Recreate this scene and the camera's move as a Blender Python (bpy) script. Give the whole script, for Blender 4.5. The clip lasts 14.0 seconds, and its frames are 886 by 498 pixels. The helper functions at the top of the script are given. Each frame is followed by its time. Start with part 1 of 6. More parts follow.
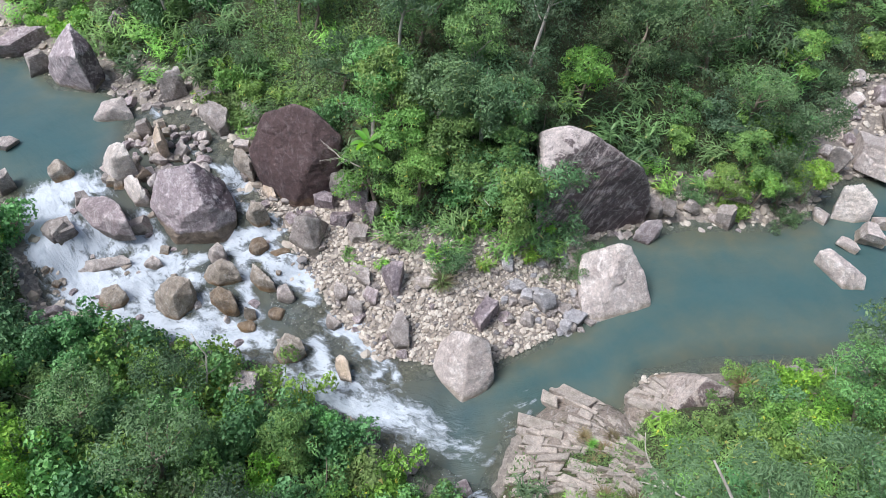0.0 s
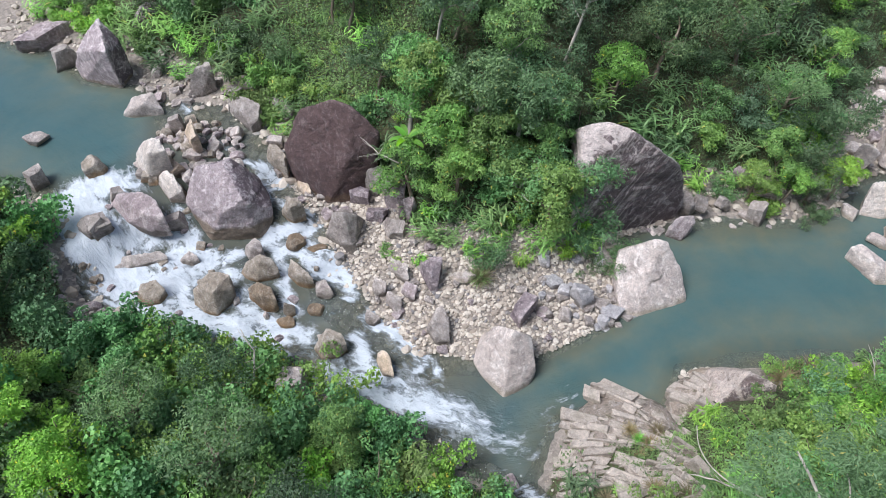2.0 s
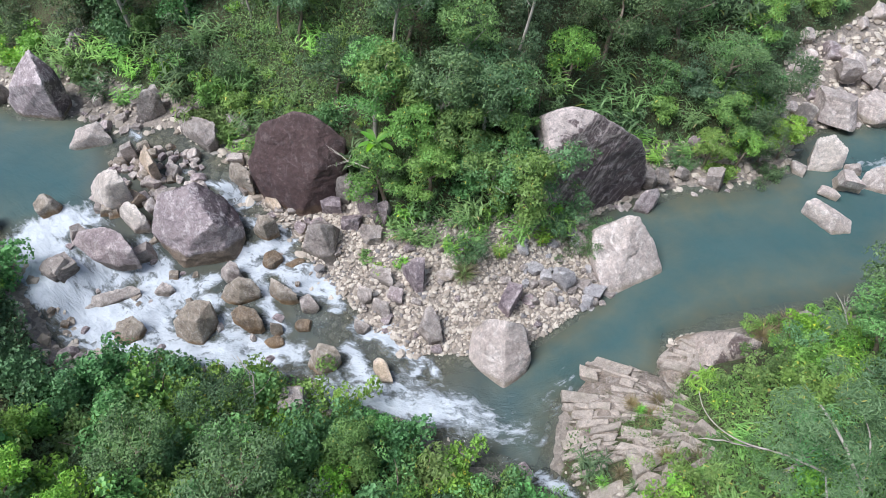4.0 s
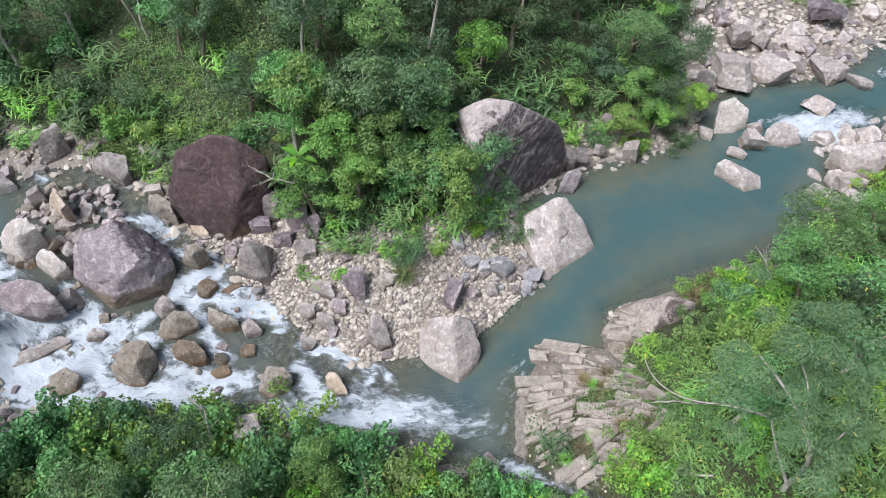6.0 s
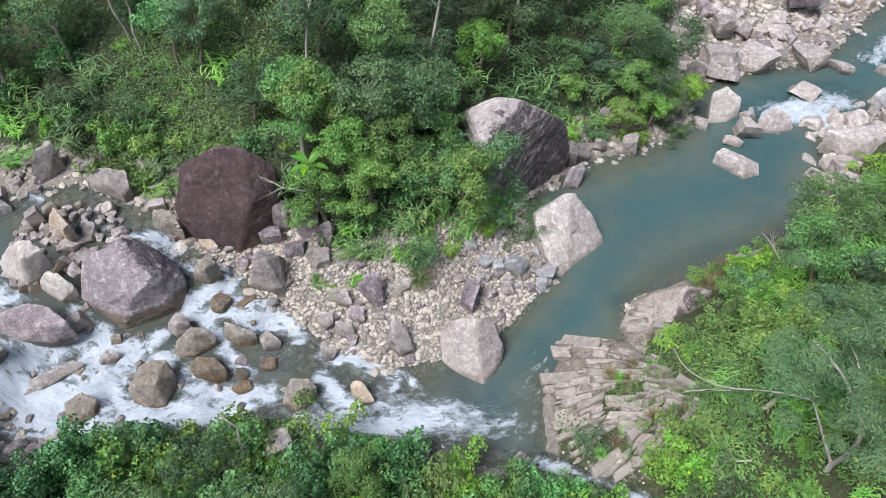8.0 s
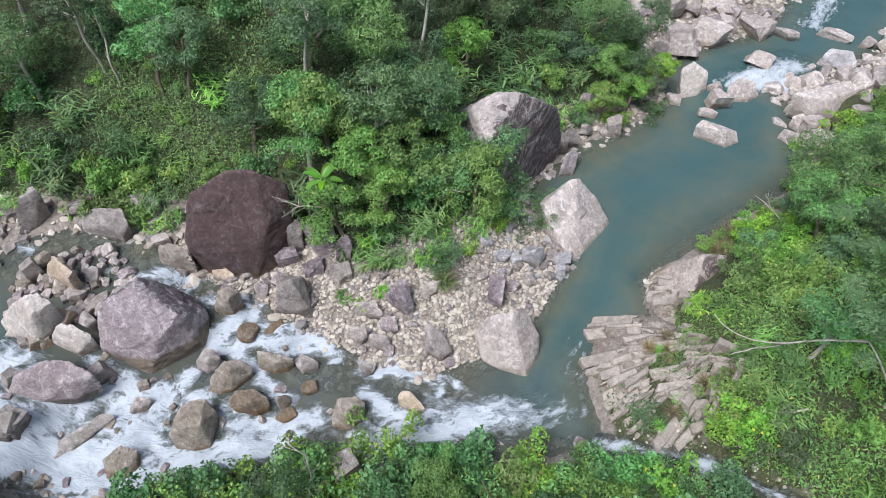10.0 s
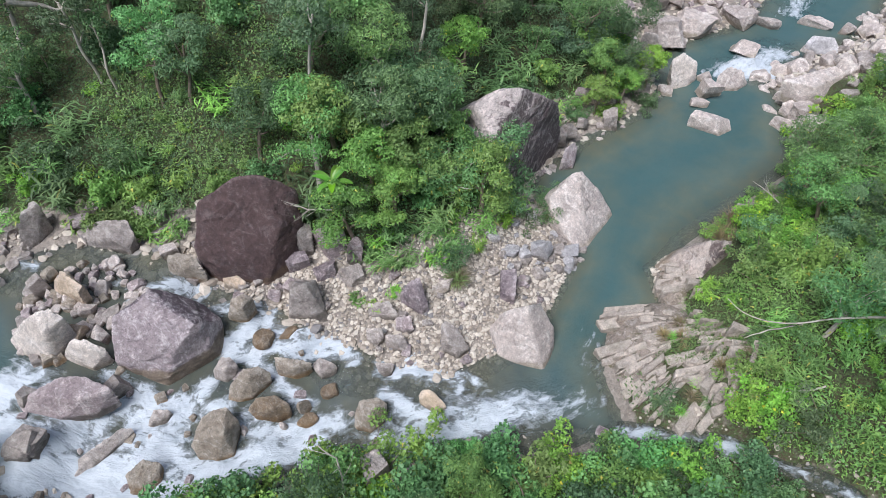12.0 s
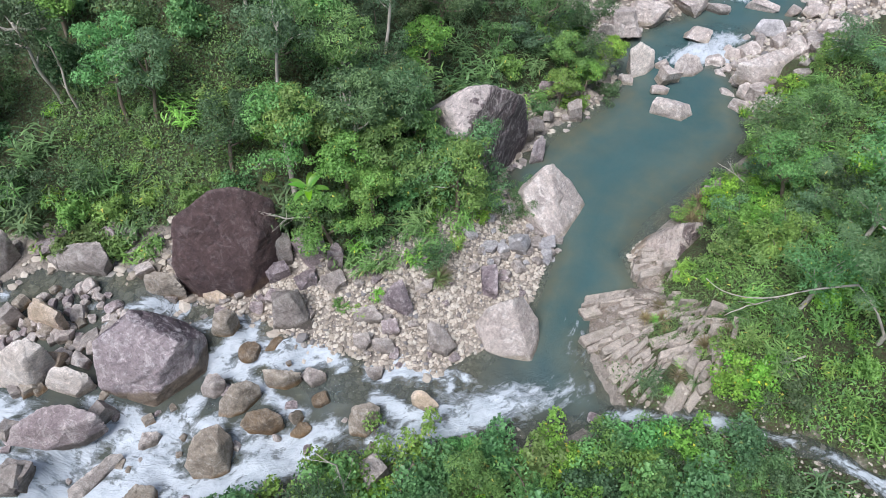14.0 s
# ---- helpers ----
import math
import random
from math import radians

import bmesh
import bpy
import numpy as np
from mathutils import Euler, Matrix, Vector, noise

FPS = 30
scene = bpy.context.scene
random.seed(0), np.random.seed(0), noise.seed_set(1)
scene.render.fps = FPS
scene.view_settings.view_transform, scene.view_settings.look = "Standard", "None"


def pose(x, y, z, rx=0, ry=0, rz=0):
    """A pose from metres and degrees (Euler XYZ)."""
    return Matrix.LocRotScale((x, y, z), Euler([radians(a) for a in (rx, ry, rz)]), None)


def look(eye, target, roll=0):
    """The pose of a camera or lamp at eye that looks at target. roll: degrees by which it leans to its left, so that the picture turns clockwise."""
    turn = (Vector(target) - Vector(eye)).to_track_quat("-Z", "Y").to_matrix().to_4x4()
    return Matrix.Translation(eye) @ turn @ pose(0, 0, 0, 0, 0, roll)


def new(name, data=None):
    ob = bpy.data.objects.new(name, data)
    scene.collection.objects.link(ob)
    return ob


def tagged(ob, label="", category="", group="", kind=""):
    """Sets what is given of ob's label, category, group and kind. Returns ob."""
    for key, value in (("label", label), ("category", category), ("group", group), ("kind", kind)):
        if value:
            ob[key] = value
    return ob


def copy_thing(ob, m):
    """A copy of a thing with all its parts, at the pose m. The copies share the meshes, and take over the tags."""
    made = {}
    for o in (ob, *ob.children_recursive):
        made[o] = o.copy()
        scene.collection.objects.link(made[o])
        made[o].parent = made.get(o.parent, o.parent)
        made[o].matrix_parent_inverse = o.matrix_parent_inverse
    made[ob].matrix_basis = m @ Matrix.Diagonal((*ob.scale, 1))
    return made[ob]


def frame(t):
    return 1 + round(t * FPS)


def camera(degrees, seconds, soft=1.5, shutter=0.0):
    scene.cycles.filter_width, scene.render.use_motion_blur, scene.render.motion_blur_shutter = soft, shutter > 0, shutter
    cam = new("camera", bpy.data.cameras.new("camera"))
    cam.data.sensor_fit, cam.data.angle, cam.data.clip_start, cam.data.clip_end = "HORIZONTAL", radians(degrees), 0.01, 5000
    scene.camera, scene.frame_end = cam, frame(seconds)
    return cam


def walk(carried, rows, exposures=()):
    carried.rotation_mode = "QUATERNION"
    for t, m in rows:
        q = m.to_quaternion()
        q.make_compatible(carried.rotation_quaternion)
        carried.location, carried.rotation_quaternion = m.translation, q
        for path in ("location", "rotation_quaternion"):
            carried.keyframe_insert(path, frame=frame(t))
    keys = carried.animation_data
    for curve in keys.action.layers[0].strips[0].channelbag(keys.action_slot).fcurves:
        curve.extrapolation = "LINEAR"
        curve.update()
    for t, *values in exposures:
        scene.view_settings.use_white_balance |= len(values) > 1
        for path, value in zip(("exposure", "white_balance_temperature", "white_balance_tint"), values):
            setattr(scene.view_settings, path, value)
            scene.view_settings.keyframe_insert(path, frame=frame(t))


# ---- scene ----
cam = camera(66.2, 14.0, soft=0.4)
PATH = [
    (0, (-0.475, -0.862, 29.188), (-0.506, 0.456, 27.685), -2.3),
    (0.5, (-0.698, -0.914, 29.195), (-0.724, 0.402, 27.69), -2.2),
    (1, (-1.24, -0.952, 29.216), (-1.259, 0.363, 27.71), -2.0),
    (1.5, (-1.989, -0.98, 29.258), (-2.002, 0.334, 27.75), -1.8),
    (2, (-2.897, -0.969, 29.29), (-2.903, 0.343, 27.78), -1.5),
    (2.2, (-3.211, -0.948, 29.297), (-3.217, 0.362, 27.786), -1.6),
    (4.3, (-5.109, -0.469, 29.602), (-4.923, 0.805, 28.072), -2.2),
    (4.5, (-5.188, -0.436, 29.613), (-4.991, 0.835, 28.081), -2.1),
    (5, (-5.234, -0.445, 29.675), (-4.938, 0.803, 28.141), -2.5),
    (5.5, (-5.202, -0.45, 29.724), (-4.853, 0.782, 28.188), -3.0),
    (6, (-5.23, -0.434, 29.78), (-4.867, 0.793, 28.242), -3.0),
    (6.5, (-5.481, -0.314, 29.792), (-5.114, 0.91, 28.254), -2.8),
    (7, (-5.939, -0.119, 29.81), (-5.569, 1.105, 28.271), -2.8),
    (7.5, (-6.636, 0.218, 29.811), (-6.242, 1.433, 28.272), -2.7),
    (7.7, (-6.977, 0.392, 29.809), (-6.56, 1.597, 28.269), -2.6),
    (9.8, (-11.37, 2.604, 29.698), (-10.73, 3.71, 28.159), -2.2),
    (10, (-11.809, 2.823, 29.705), (-11.161, 3.924, 28.166), -2.3),
    (10.5, (-12.634, 3.371, 29.71), (-11.965, 4.457, 28.169), -2.2),
    (11, (-13.0, 3.63, 29.677), (-12.315, 4.705, 28.135), -1.9),
    (11.5, (-13.228, 3.647, 29.685), (-12.538, 4.722, 28.146), -2.1),
    (12, (-13.417, 3.681, 29.704), (-12.707, 4.744, 28.166), -2.3),
    (12.5, (-13.686, 3.814, 29.714), (-12.908, 4.825, 28.174), -2.5),
    (13, (-13.891, 3.883, 29.707), (-13.096, 4.885, 28.169), -2.6),
    (13.5, (-14.066, 4.027, 29.712), (-13.269, 5.026, 28.173), -2.5),
    (14, (-14.198, 4.134, 29.754), (-13.4, 5.131, 28.215), -2.4),
]
walk(cam, [(t, look(eye, target, roll)) for t, eye, target, roll in PATH], [(0, 0.10, 6090, 11), (5, 0.05, 6090, 11), (14, -0.05, 6080, 11)])

# ---- light ----
SUN_UP, SUN_TURN = radians(62), radians(250)
world = bpy.data.worlds.new("overcast_sky")
scene.world = world
world.use_nodes = True
wn = world.node_tree.nodes
sky = wn.new("ShaderNodeTexSky")
sky.sky_type, sky.sun_disc, sky.sun_elevation, sky.sun_rotation = "NISHITA", False, SUN_UP, SUN_TURN
sky.dust_density, sky.air_density = 4.0, 1.2
world.node_tree.links.new(sky.outputs[0], wn["Background"].inputs[0])
wn["Background"].inputs[1].default_value = 0.105
sun = new("sun", bpy.data.lights.new("sun", "SUN"))
sun.data.energy, sun.data.angle, sun.data.color = 3.6, radians(28), (0.97, 0.98, 1.0)
sun.rotation_euler = (radians(90) - SUN_UP, 0, radians(180) - SUN_TURN)


# ---- materials ----
class Nodes:
    """A short way to write node materials."""

    def __init__(self, name):
        self.mat = bpy.data.materials.new(name)
        self.mat.use_nodes = True
        self.t = self.mat.node_tree
        self.bsdf = self.t.nodes["Principled BSDF"]
        self.out = self.t.nodes["Material Output"]

    def node(self, kind, **values):
        n = self.t.nodes.new("ShaderNode" + kind)
        for key, value in values.items():
            if key in n.inputs:
                self.put(n.inputs[key], value)
        return n

    def put(self, socket, value):
        if isinstance(value, bpy.types.NodeSocket):
            self.t.links.new(value, socket)
        else:
            socket.default_value = value

    def noise(self, scale, detail=4.0, rough=0.55, vector=None, distortion=0.0):
        n = self.node("TexNoise", Scale=scale, Detail=detail, Roughness=rough, Distortion=distortion)
        self.put(n.inputs["Vector"], vector if vector else self.place())
        return n.outputs["Fac"]

    def place(self):
        return self.node("NewGeometry").outputs["Position"]

    def local(self):
        return self.node("TexCoord").outputs["Object"]

    def ramp(self, fac, low, high, a=0.0, b=1.0):
        n = self.node("MapRange")
        for i, v in enumerate((fac, low, high, a, b)):
            self.put(n.inputs[i], v)
        return n.outputs[0]

    def mix(self, fac, a, b):
        n = self.t.nodes.new("ShaderNodeMix")
        n.data_type = "RGBA"
        for i, v in ((0, fac), (6, a), (7, b)):
            self.put(n.inputs[i], v)
        return n.outputs[2]

    def math(self, op, a, b=0.0):
        n = self.t.nodes.new("ShaderNodeMath")
        n.operation = op
        self.put(n.inputs[0], a)
        self.put(n.inputs[1], b)
        return n.outputs[0]

    def attribute(self, name):
        n = self.t.nodes.new("ShaderNodeAttribute")
        n.attribute_name = name
        return n

    def bump(self, height, strength=0.5, distance=0.05):
        n = self.node("Bump", Strength=strength, Distance=distance, Height=height)
        return n.outputs[0]

    def scaled(self, vector, s):
        n = self.t.nodes.new("ShaderNodeMapping")
        self.put(n.inputs["Vector"], vector)
        n.inputs["Scale"].default_value = s
        return n.outputs[0]

    def leaning(self, vector, degrees):
        n = self.t.nodes.new("ShaderNodeMapping")
        self.put(n.inputs["Vector"], vector)
        n.inputs["Rotation"].default_value = (0, radians(degrees), 0)
        return n.outputs[0]

    def finish(self, colour=None, rough=None, normal=None, **more):
        if colour is not None:
            self.put(self.bsdf.inputs["Base Color"], colour)
        if rough is not None:
            self.put(self.bsdf.inputs["Roughness"], rough)
        if normal is not None:
            self.put(self.bsdf.inputs["Normal"], normal)
        return self.mat


def rgb(r, g, b):
    return (r, g, b, 1.0)


def rock_material(name, base, dark, pale, patina=0.0, streak=0.5, moss=None, side=None, tide=None, dull=0.6, rosy=0.0, lean=0.0):
    """Weathered granite: dark patina in crisp patches, or with side a dark tone on faces turned that way; pale
    scratches, grain, cracks, a stained foot.
    """
    base, dark, pale = [rgb(c[0] * (1.13 + 0.02 * rosy), c[1] * (1.10 - 0.1 * rosy), c[2] * (1.08 + 0.02 * rosy)) for c in (base, dark, pale)]
    m = Nodes(name)
    rnd = m.node("ObjectInfo").outputs["Random"]
    place = m.local()
    shift = m.t.nodes.new("ShaderNodeVectorMath")
    shift.operation = "ADD"
    m.put(shift.inputs[0], place)
    comb = m.node("CombineXYZ", X=m.math("MULTIPLY", rnd, 37.0), Y=m.math("MULTIPLY", rnd, 91.0), Z=rnd)
    m.put(shift.inputs[1], comb.outputs[0])
    p = shift.outputs[0]
    tone = m.mix(0.4, base, dark)
    col = m.mix(m.ramp(m.noise(0.8, 9, 0.7, p, 0.5), 0.34, 0.66), base, tone)
    rough_noise = m.noise(0.9, 9, 0.72, p, 0.7)
    # with side: faces turned along it take the dark colour, with a noisy border
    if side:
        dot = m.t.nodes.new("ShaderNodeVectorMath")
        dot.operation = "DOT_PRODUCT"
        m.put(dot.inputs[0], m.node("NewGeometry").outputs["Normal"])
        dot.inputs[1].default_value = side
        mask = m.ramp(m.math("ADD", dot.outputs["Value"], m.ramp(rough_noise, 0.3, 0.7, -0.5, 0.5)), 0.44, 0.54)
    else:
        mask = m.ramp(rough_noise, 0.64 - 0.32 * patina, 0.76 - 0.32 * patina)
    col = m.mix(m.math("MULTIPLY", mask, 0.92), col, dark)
    streaks = m.noise(1.6, 9, 0.78, m.scaled(m.leaning(p, lean), (1.0 + 0.05 * abs(lean), 1.0, 0.22)), 0.6)
    col = m.mix(m.math("MULTIPLY", m.ramp(streaks, 0.53 if lean else 0.57, 0.57 if lean else 0.61), streak), col, pale)
    scratch = m.noise(6, 8, 0.78, m.scaled(p, (1.0, 0.45, 0.6)), 1.2)
    col = m.mix(m.math("MULTIPLY", m.ramp(scratch, 0.57, 0.62), streak), col, pale)
    fleck = m.noise(2.0, 12, 0.85, m.scaled(p, (1.0, 0.6, 0.8)), 0.9)
    col = m.mix(m.math("MULTIPLY", m.ramp(fleck, 0.525, 0.565), 0.12 + 0.72 * streak), col, m.mix(0.35, pale, rgb(0.72, 0.69, 0.68)))
    pit = m.noise(4.1, 10, 0.85, m.scaled(p, (0.7, 1.0, 1.2)), 0.9)
    col = m.mix(m.math("MULTIPLY", m.ramp(pit, 0.535, 0.58), 0.6), col, dark)
    if moss:
        col = m.mix(m.math("MULTIPLY", m.ramp(m.noise(1.1, 7, 0.75, p), 0.52, 0.6), 0.8), col, moss)
    if tide:
        z = m.node("SeparateXYZ", Vector=place).outputs[2]
        low = m.ramp(m.math("ADD", z, m.ramp(m.noise(1.6, 5, 0.7, p), 0.2, 0.8, -0.22, 0.22)), 0.34, 0.14)
        col = m.mix(m.math("MULTIPLY", low, 0.8), col, tide)
    crack = m.t.nodes.new("ShaderNodeTexVoronoi")
    crack.feature = "DISTANCE_TO_EDGE"
    warped = m.t.nodes.new("ShaderNodeVectorMath")
    warped.operation = "ADD"
    m.put(warped.inputs[0], m.scaled(p, (1.0, 0.5, 1.7)))
    m.put(warped.inputs[1], m.math("MULTIPLY", m.noise(2.0, 6, 0.75, p), 0.9))
    m.put(crack.inputs["Vector"], warped.outputs[0])
    crack.inputs["Scale"].default_value = 0.3
    crack_line = m.ramp(crack.outputs["Distance"], 0.0, 0.007)
    col = m.mix(m.ramp(crack_line, 0.0, 1.0, 0.28, 0.0), col, rgb(0.05, 0.042, 0.038))
    grain = m.noise(20, 8, 0.82, p)
    wide = m.noise(3.5, 8, 0.78, p)
    edge = m.ramp(m.math("ADD", m.node("NewGeometry").outputs["Pointiness"], m.ramp(wide, 0.3, 0.7, -0.03, 0.03)), 0.53, 0.60)
    col = m.mix(m.math("MULTIPLY", edge, 0.55), col, pale)
    value = m.math("MULTIPLY", m.ramp(grain, 0.3, 0.7, 0.6, 1.4), m.ramp(wide, 0.3, 0.7, 0.62, 1.38))
    vary = m.node("HueSaturation", Color=col, Value=m.math("MULTIPLY", value, m.ramp(rnd, 0, 1, 0.88, 1.12)))
    chip = m.t.nodes.new("ShaderNodeTexVoronoi")
    m.put(chip.inputs["Vector"], m.scaled(warped.outputs[0], (1.0, 1.6, 0.8)))
    chip.inputs["Scale"].default_value = 2.1
    h = m.math("ADD", m.noise(3.5, 13, 0.78, p), m.math("MULTIPLY", crack_line, 0.1))
    h = m.math("ADD", h, m.math("MULTIPLY", chip.outputs["Distance"], 0.3))
    return m.finish(vary.outputs[0], m.ramp(grain, 0.2, 0.8, dull, dull + 0.3), m.bump(h, 0.9, 0.15))


WET, OCHRE = rgb(0.12, 0.10, 0.08), rgb(0.20, 0.115, 0.045)
ROCK = {
    "dark": rock_material("purple_patina_rock", rgb(0.24, 0.205, 0.21), rgb(0.10, 0.08, 0.09), rgb(0.48, 0.43, 0.43), 0.5, 0.4, rosy=0.2),
    "brown": rock_material("brown_patina_rock", rgb(0.105, 0.068, 0.062), rgb(0.062, 0.042, 0.042), rgb(0.30, 0.24, 0.225), 0.35, 0.09, rosy=0.4, tide=rgb(0.17, 0.11, 0.07)),
    "purple": rock_material("banded_two_tone_rock", rgb(0.36, 0.315, 0.315), rgb(0.11, 0.086, 0.098), rgb(0.70, 0.66, 0.65), 0.4, 0.55, rosy=0.25, side=(0.80, 0.50, 0.35), tide=rgb(0.19, 0.14, 0.085)),
    "giant": rock_material("streaked_two_tone_rock", rgb(0.56, 0.51, 0.475), rgb(0.088, 0.064, 0.068), rgb(0.56, 0.50, 0.47), 0.4, 0.55, rosy=0.2, side=(0.75, -0.7, -0.1), lean=-28),
    "grey": rock_material("grey_granite", rgb(0.35, 0.315, 0.29), rgb(0.18, 0.15, 0.14), rgb(0.60, 0.55, 0.51), 0.35, 0.35, tide=WET),
    "pale": rock_material("pale_granite", rgb(0.51, 0.45, 0.415), rgb(0.30, 0.25, 0.235), rgb(0.72, 0.675, 0.635), 0.3, 0.65, tide=rgb(0.30, 0.25, 0.19)),
    "white": rock_material("whitish_granite", rgb(0.56, 0.51, 0.46), rgb(0.34, 0.29, 0.26), rgb(0.74, 0.70, 0.66), 0.2, 0.4, tide=rgb(0.34, 0.28, 0.21)),
    "pink": rock_material("pinkish_granite", rgb(0.34, 0.29, 0.285), rgb(0.17, 0.135, 0.14), rgb(0.64, 0.59, 0.57), 0.4, 0.5, rosy=0.2, tide=WET),
    "tan": rock_material("tan_granite", rgb(0.50, 0.405, 0.30), rgb(0.33, 0.25, 0.18), rgb(0.62, 0.53, 0.44), 0.1, 0.35, tide=WET),
    "stain": rock_material("stained_granite", rgb(0.31, 0.27, 0.22), rgb(0.14, 0.11, 0.08), rgb(0.54, 0.49, 0.43), 0.35, 0.4, tide=OCHRE, dull=0.42),
    "wet": rock_material("wet_brown_rock", rgb(0.22, 0.16, 0.10), rgb(0.09, 0.065, 0.045), rgb(0.44, 0.38, 0.30), 0.3, 0.3, tide=OCHRE, dull=0.25),
    "blue": rock_material("bluish_granite", rgb(0.40, 0.39, 0.40), rgb(0.25, 0.245, 0.26), rgb(0.62, 0.61, 0.62), 0.1, 0.35, tide=WET),
    "strata": rock_material("fractured_bedrock", rgb(0.32, 0.27, 0.225), rgb(0.14, 0.11, 0.095), rgb(0.52, 0.465, 0.41), 0.35, 0.5, rgb(0.095, 0.09, 0.042)),
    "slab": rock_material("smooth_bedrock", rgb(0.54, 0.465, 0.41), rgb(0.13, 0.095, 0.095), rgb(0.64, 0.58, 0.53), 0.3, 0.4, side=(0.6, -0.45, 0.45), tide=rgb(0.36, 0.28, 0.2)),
}


def leaf_material(name, low, high, yellow, gloss=0.5):
    """Leaf blades: each leaf and each plant has its own green; light passes through."""
    m = Nodes(name)
    isle = m.node("NewGeometry").outputs["Random Per Island"]
    rnd = m.node("ObjectInfo").outputs["Random"]
    other = m.math("FRACT", m.math("MULTIPLY", rnd, 17.3))
    clump = m.noise(0.75, 4, 0.6)
    col = m.mix(m.math("ADD", m.math("MULTIPLY", isle, 0.42), m.ramp(clump, 0.3, 0.7, 0.0, 0.5)), low, high)
    col = m.mix(m.ramp(isle, 0.982, 0.986), col, yellow)
    hsv = m.node("HueSaturation", Color=col, Hue=m.ramp(rnd, 0, 1, 0.486, 0.518), Saturation=m.ramp(other, 0, 1, 0.8, 1.08), Value=m.ramp(other, 0, 1, 0.62, 1.38))
    m.finish(hsv.outputs[0], gloss)
    m.bsdf.inputs["Specular IOR Level"].default_value = 0.35
    through_leaf = m.node("BsdfTranslucent", Color=hsv.outputs[0])
    blend = m.node("MixShader", Fac=0.24)
    m.t.links.new(m.bsdf.outputs[0], blend.inputs[1])
    m.t.links.new(through_leaf.outputs[0], blend.inputs[2])
    m.t.links.new(blend.outputs[0], m.out.inputs[0])
    return m.mat


LEAF = {
    "tree": leaf_material("tree_leaf", rgb(0.040, 0.091, 0.030), rgb(0.321, 0.532, 0.188), rgb(0.279, 0.306, 0.068)),
    "dark": leaf_material("dark_leaf", rgb(0.029, 0.062, 0.024), rgb(0.223, 0.369, 0.148), rgb(0.164, 0.218, 0.058)),
    "blue": leaf_material("bluish_leaf", rgb(0.048, 0.108, 0.045), rgb(0.280, 0.464, 0.220), rgb(0.194, 0.258, 0.080)),
    "vine": leaf_material("vine_leaf", rgb(0.044, 0.120, 0.038), rgb(0.298, 0.572, 0.212), rgb(0.407, 0.454, 0.105)),
    "feather": leaf_material("feathery_leaf", rgb(0.087, 0.199, 0.072), rgb(0.251, 0.461, 0.192), rgb(0.460, 0.483, 0.115)),
    "bright": leaf_material("bright_leaf", rgb(0.069, 0.161, 0.028), rgb(0.408, 0.669, 0.134), rgb(0.598, 0.556, 0.085)),
    "grass": leaf_material("lance_leaf", rgb(0.084, 0.208, 0.044), rgb(0.473, 0.800, 0.208), rgb(0.626, 0.552, 0.193)),
    "dry": leaf_material("dry_grass_blade", rgb(0.220, 0.170, 0.090), rgb(0.360, 0.290, 0.160), rgb(0.12, 0.18, 0.05), 0.7),
    "banana": leaf_material("banana_blade", rgb(0.115, 0.304, 0.025), rgb(0.178, 0.406, 0.035), rgb(0.315, 0.345, 0.035), 0.35),
}


def bark_material(name, low, high):
    m = Nodes(name)
    p = m.local()
    n = m.noise(3, 6, 0.65, m.scaled(p, (1, 1, 0.35)))
    col = m.mix(m.ramp(n, 0.35, 0.65), low, high)
    return m.finish(col, 0.85, m.bump(m.noise(14, 5, 0.7, m.scaled(p, (1, 1, 0.3))), 0.6, 0.03))


BARK = {
    "pale": bark_material("pale_bark", rgb(0.34, 0.30, 0.25), rgb(0.60, 0.55, 0.48)),
    "brown": bark_material("brown_bark", rgb(0.14, 0.105, 0.075), rgb(0.32, 0.26, 0.20)),
}


def ground_material():
    """Gravel by the water, leaf litter and soil on the slopes."""
    m = Nodes("ground")
    g = m.attribute("gravel").outputs["Fac"]
    n = m.noise(1.2, 6, 0.65)
    v = m.t.nodes.new("ShaderNodeTexVoronoi")
    m.put(v.inputs["Vector"], m.place())
    v.inputs["Scale"].default_value = 5.5
    v2 = m.t.nodes.new("ShaderNodeTexVoronoi")
    m.put(v2.inputs["Vector"], m.place())
    v2.inputs["Scale"].default_value = 14
    stone = m.mix(m.node("SeparateColor", Color=v.outputs["Color"]).outputs[0], rgb(0.17, 0.145, 0.125), rgb(0.38, 0.33, 0.285))
    stone = m.mix(m.ramp(n, 0.3, 0.7, 0.0, 0.6), stone, m.mix(m.node("SeparateColor", Color=v2.outputs["Color"]).outputs[1], rgb(0.2, 0.165, 0.13), rgb(0.44, 0.385, 0.33)))
    soil = m.mix(m.ramp(n, 0.35, 0.65), rgb(0.03, 0.026, 0.015), rgb(0.085, 0.062, 0.036))
    soil = m.mix(m.ramp(m.noise(9, 5, 0.7), 0.42, 0.6), soil, rgb(0.085, 0.13, 0.045))
    edge = m.ramp(m.math("ADD", g, m.ramp(m.noise(1.6, 5, 0.7), 0, 1, -0.4, 0.4)), 0.42, 0.58)
    col = m.mix(edge, soil, stone)
    h = m.math("ADD", m.math("MULTIPLY", v.outputs["Distance"], -0.6), m.noise(12, 6, 0.7))
    return m.finish(col, 0.88, m.bump(h, 0.8, 0.1))


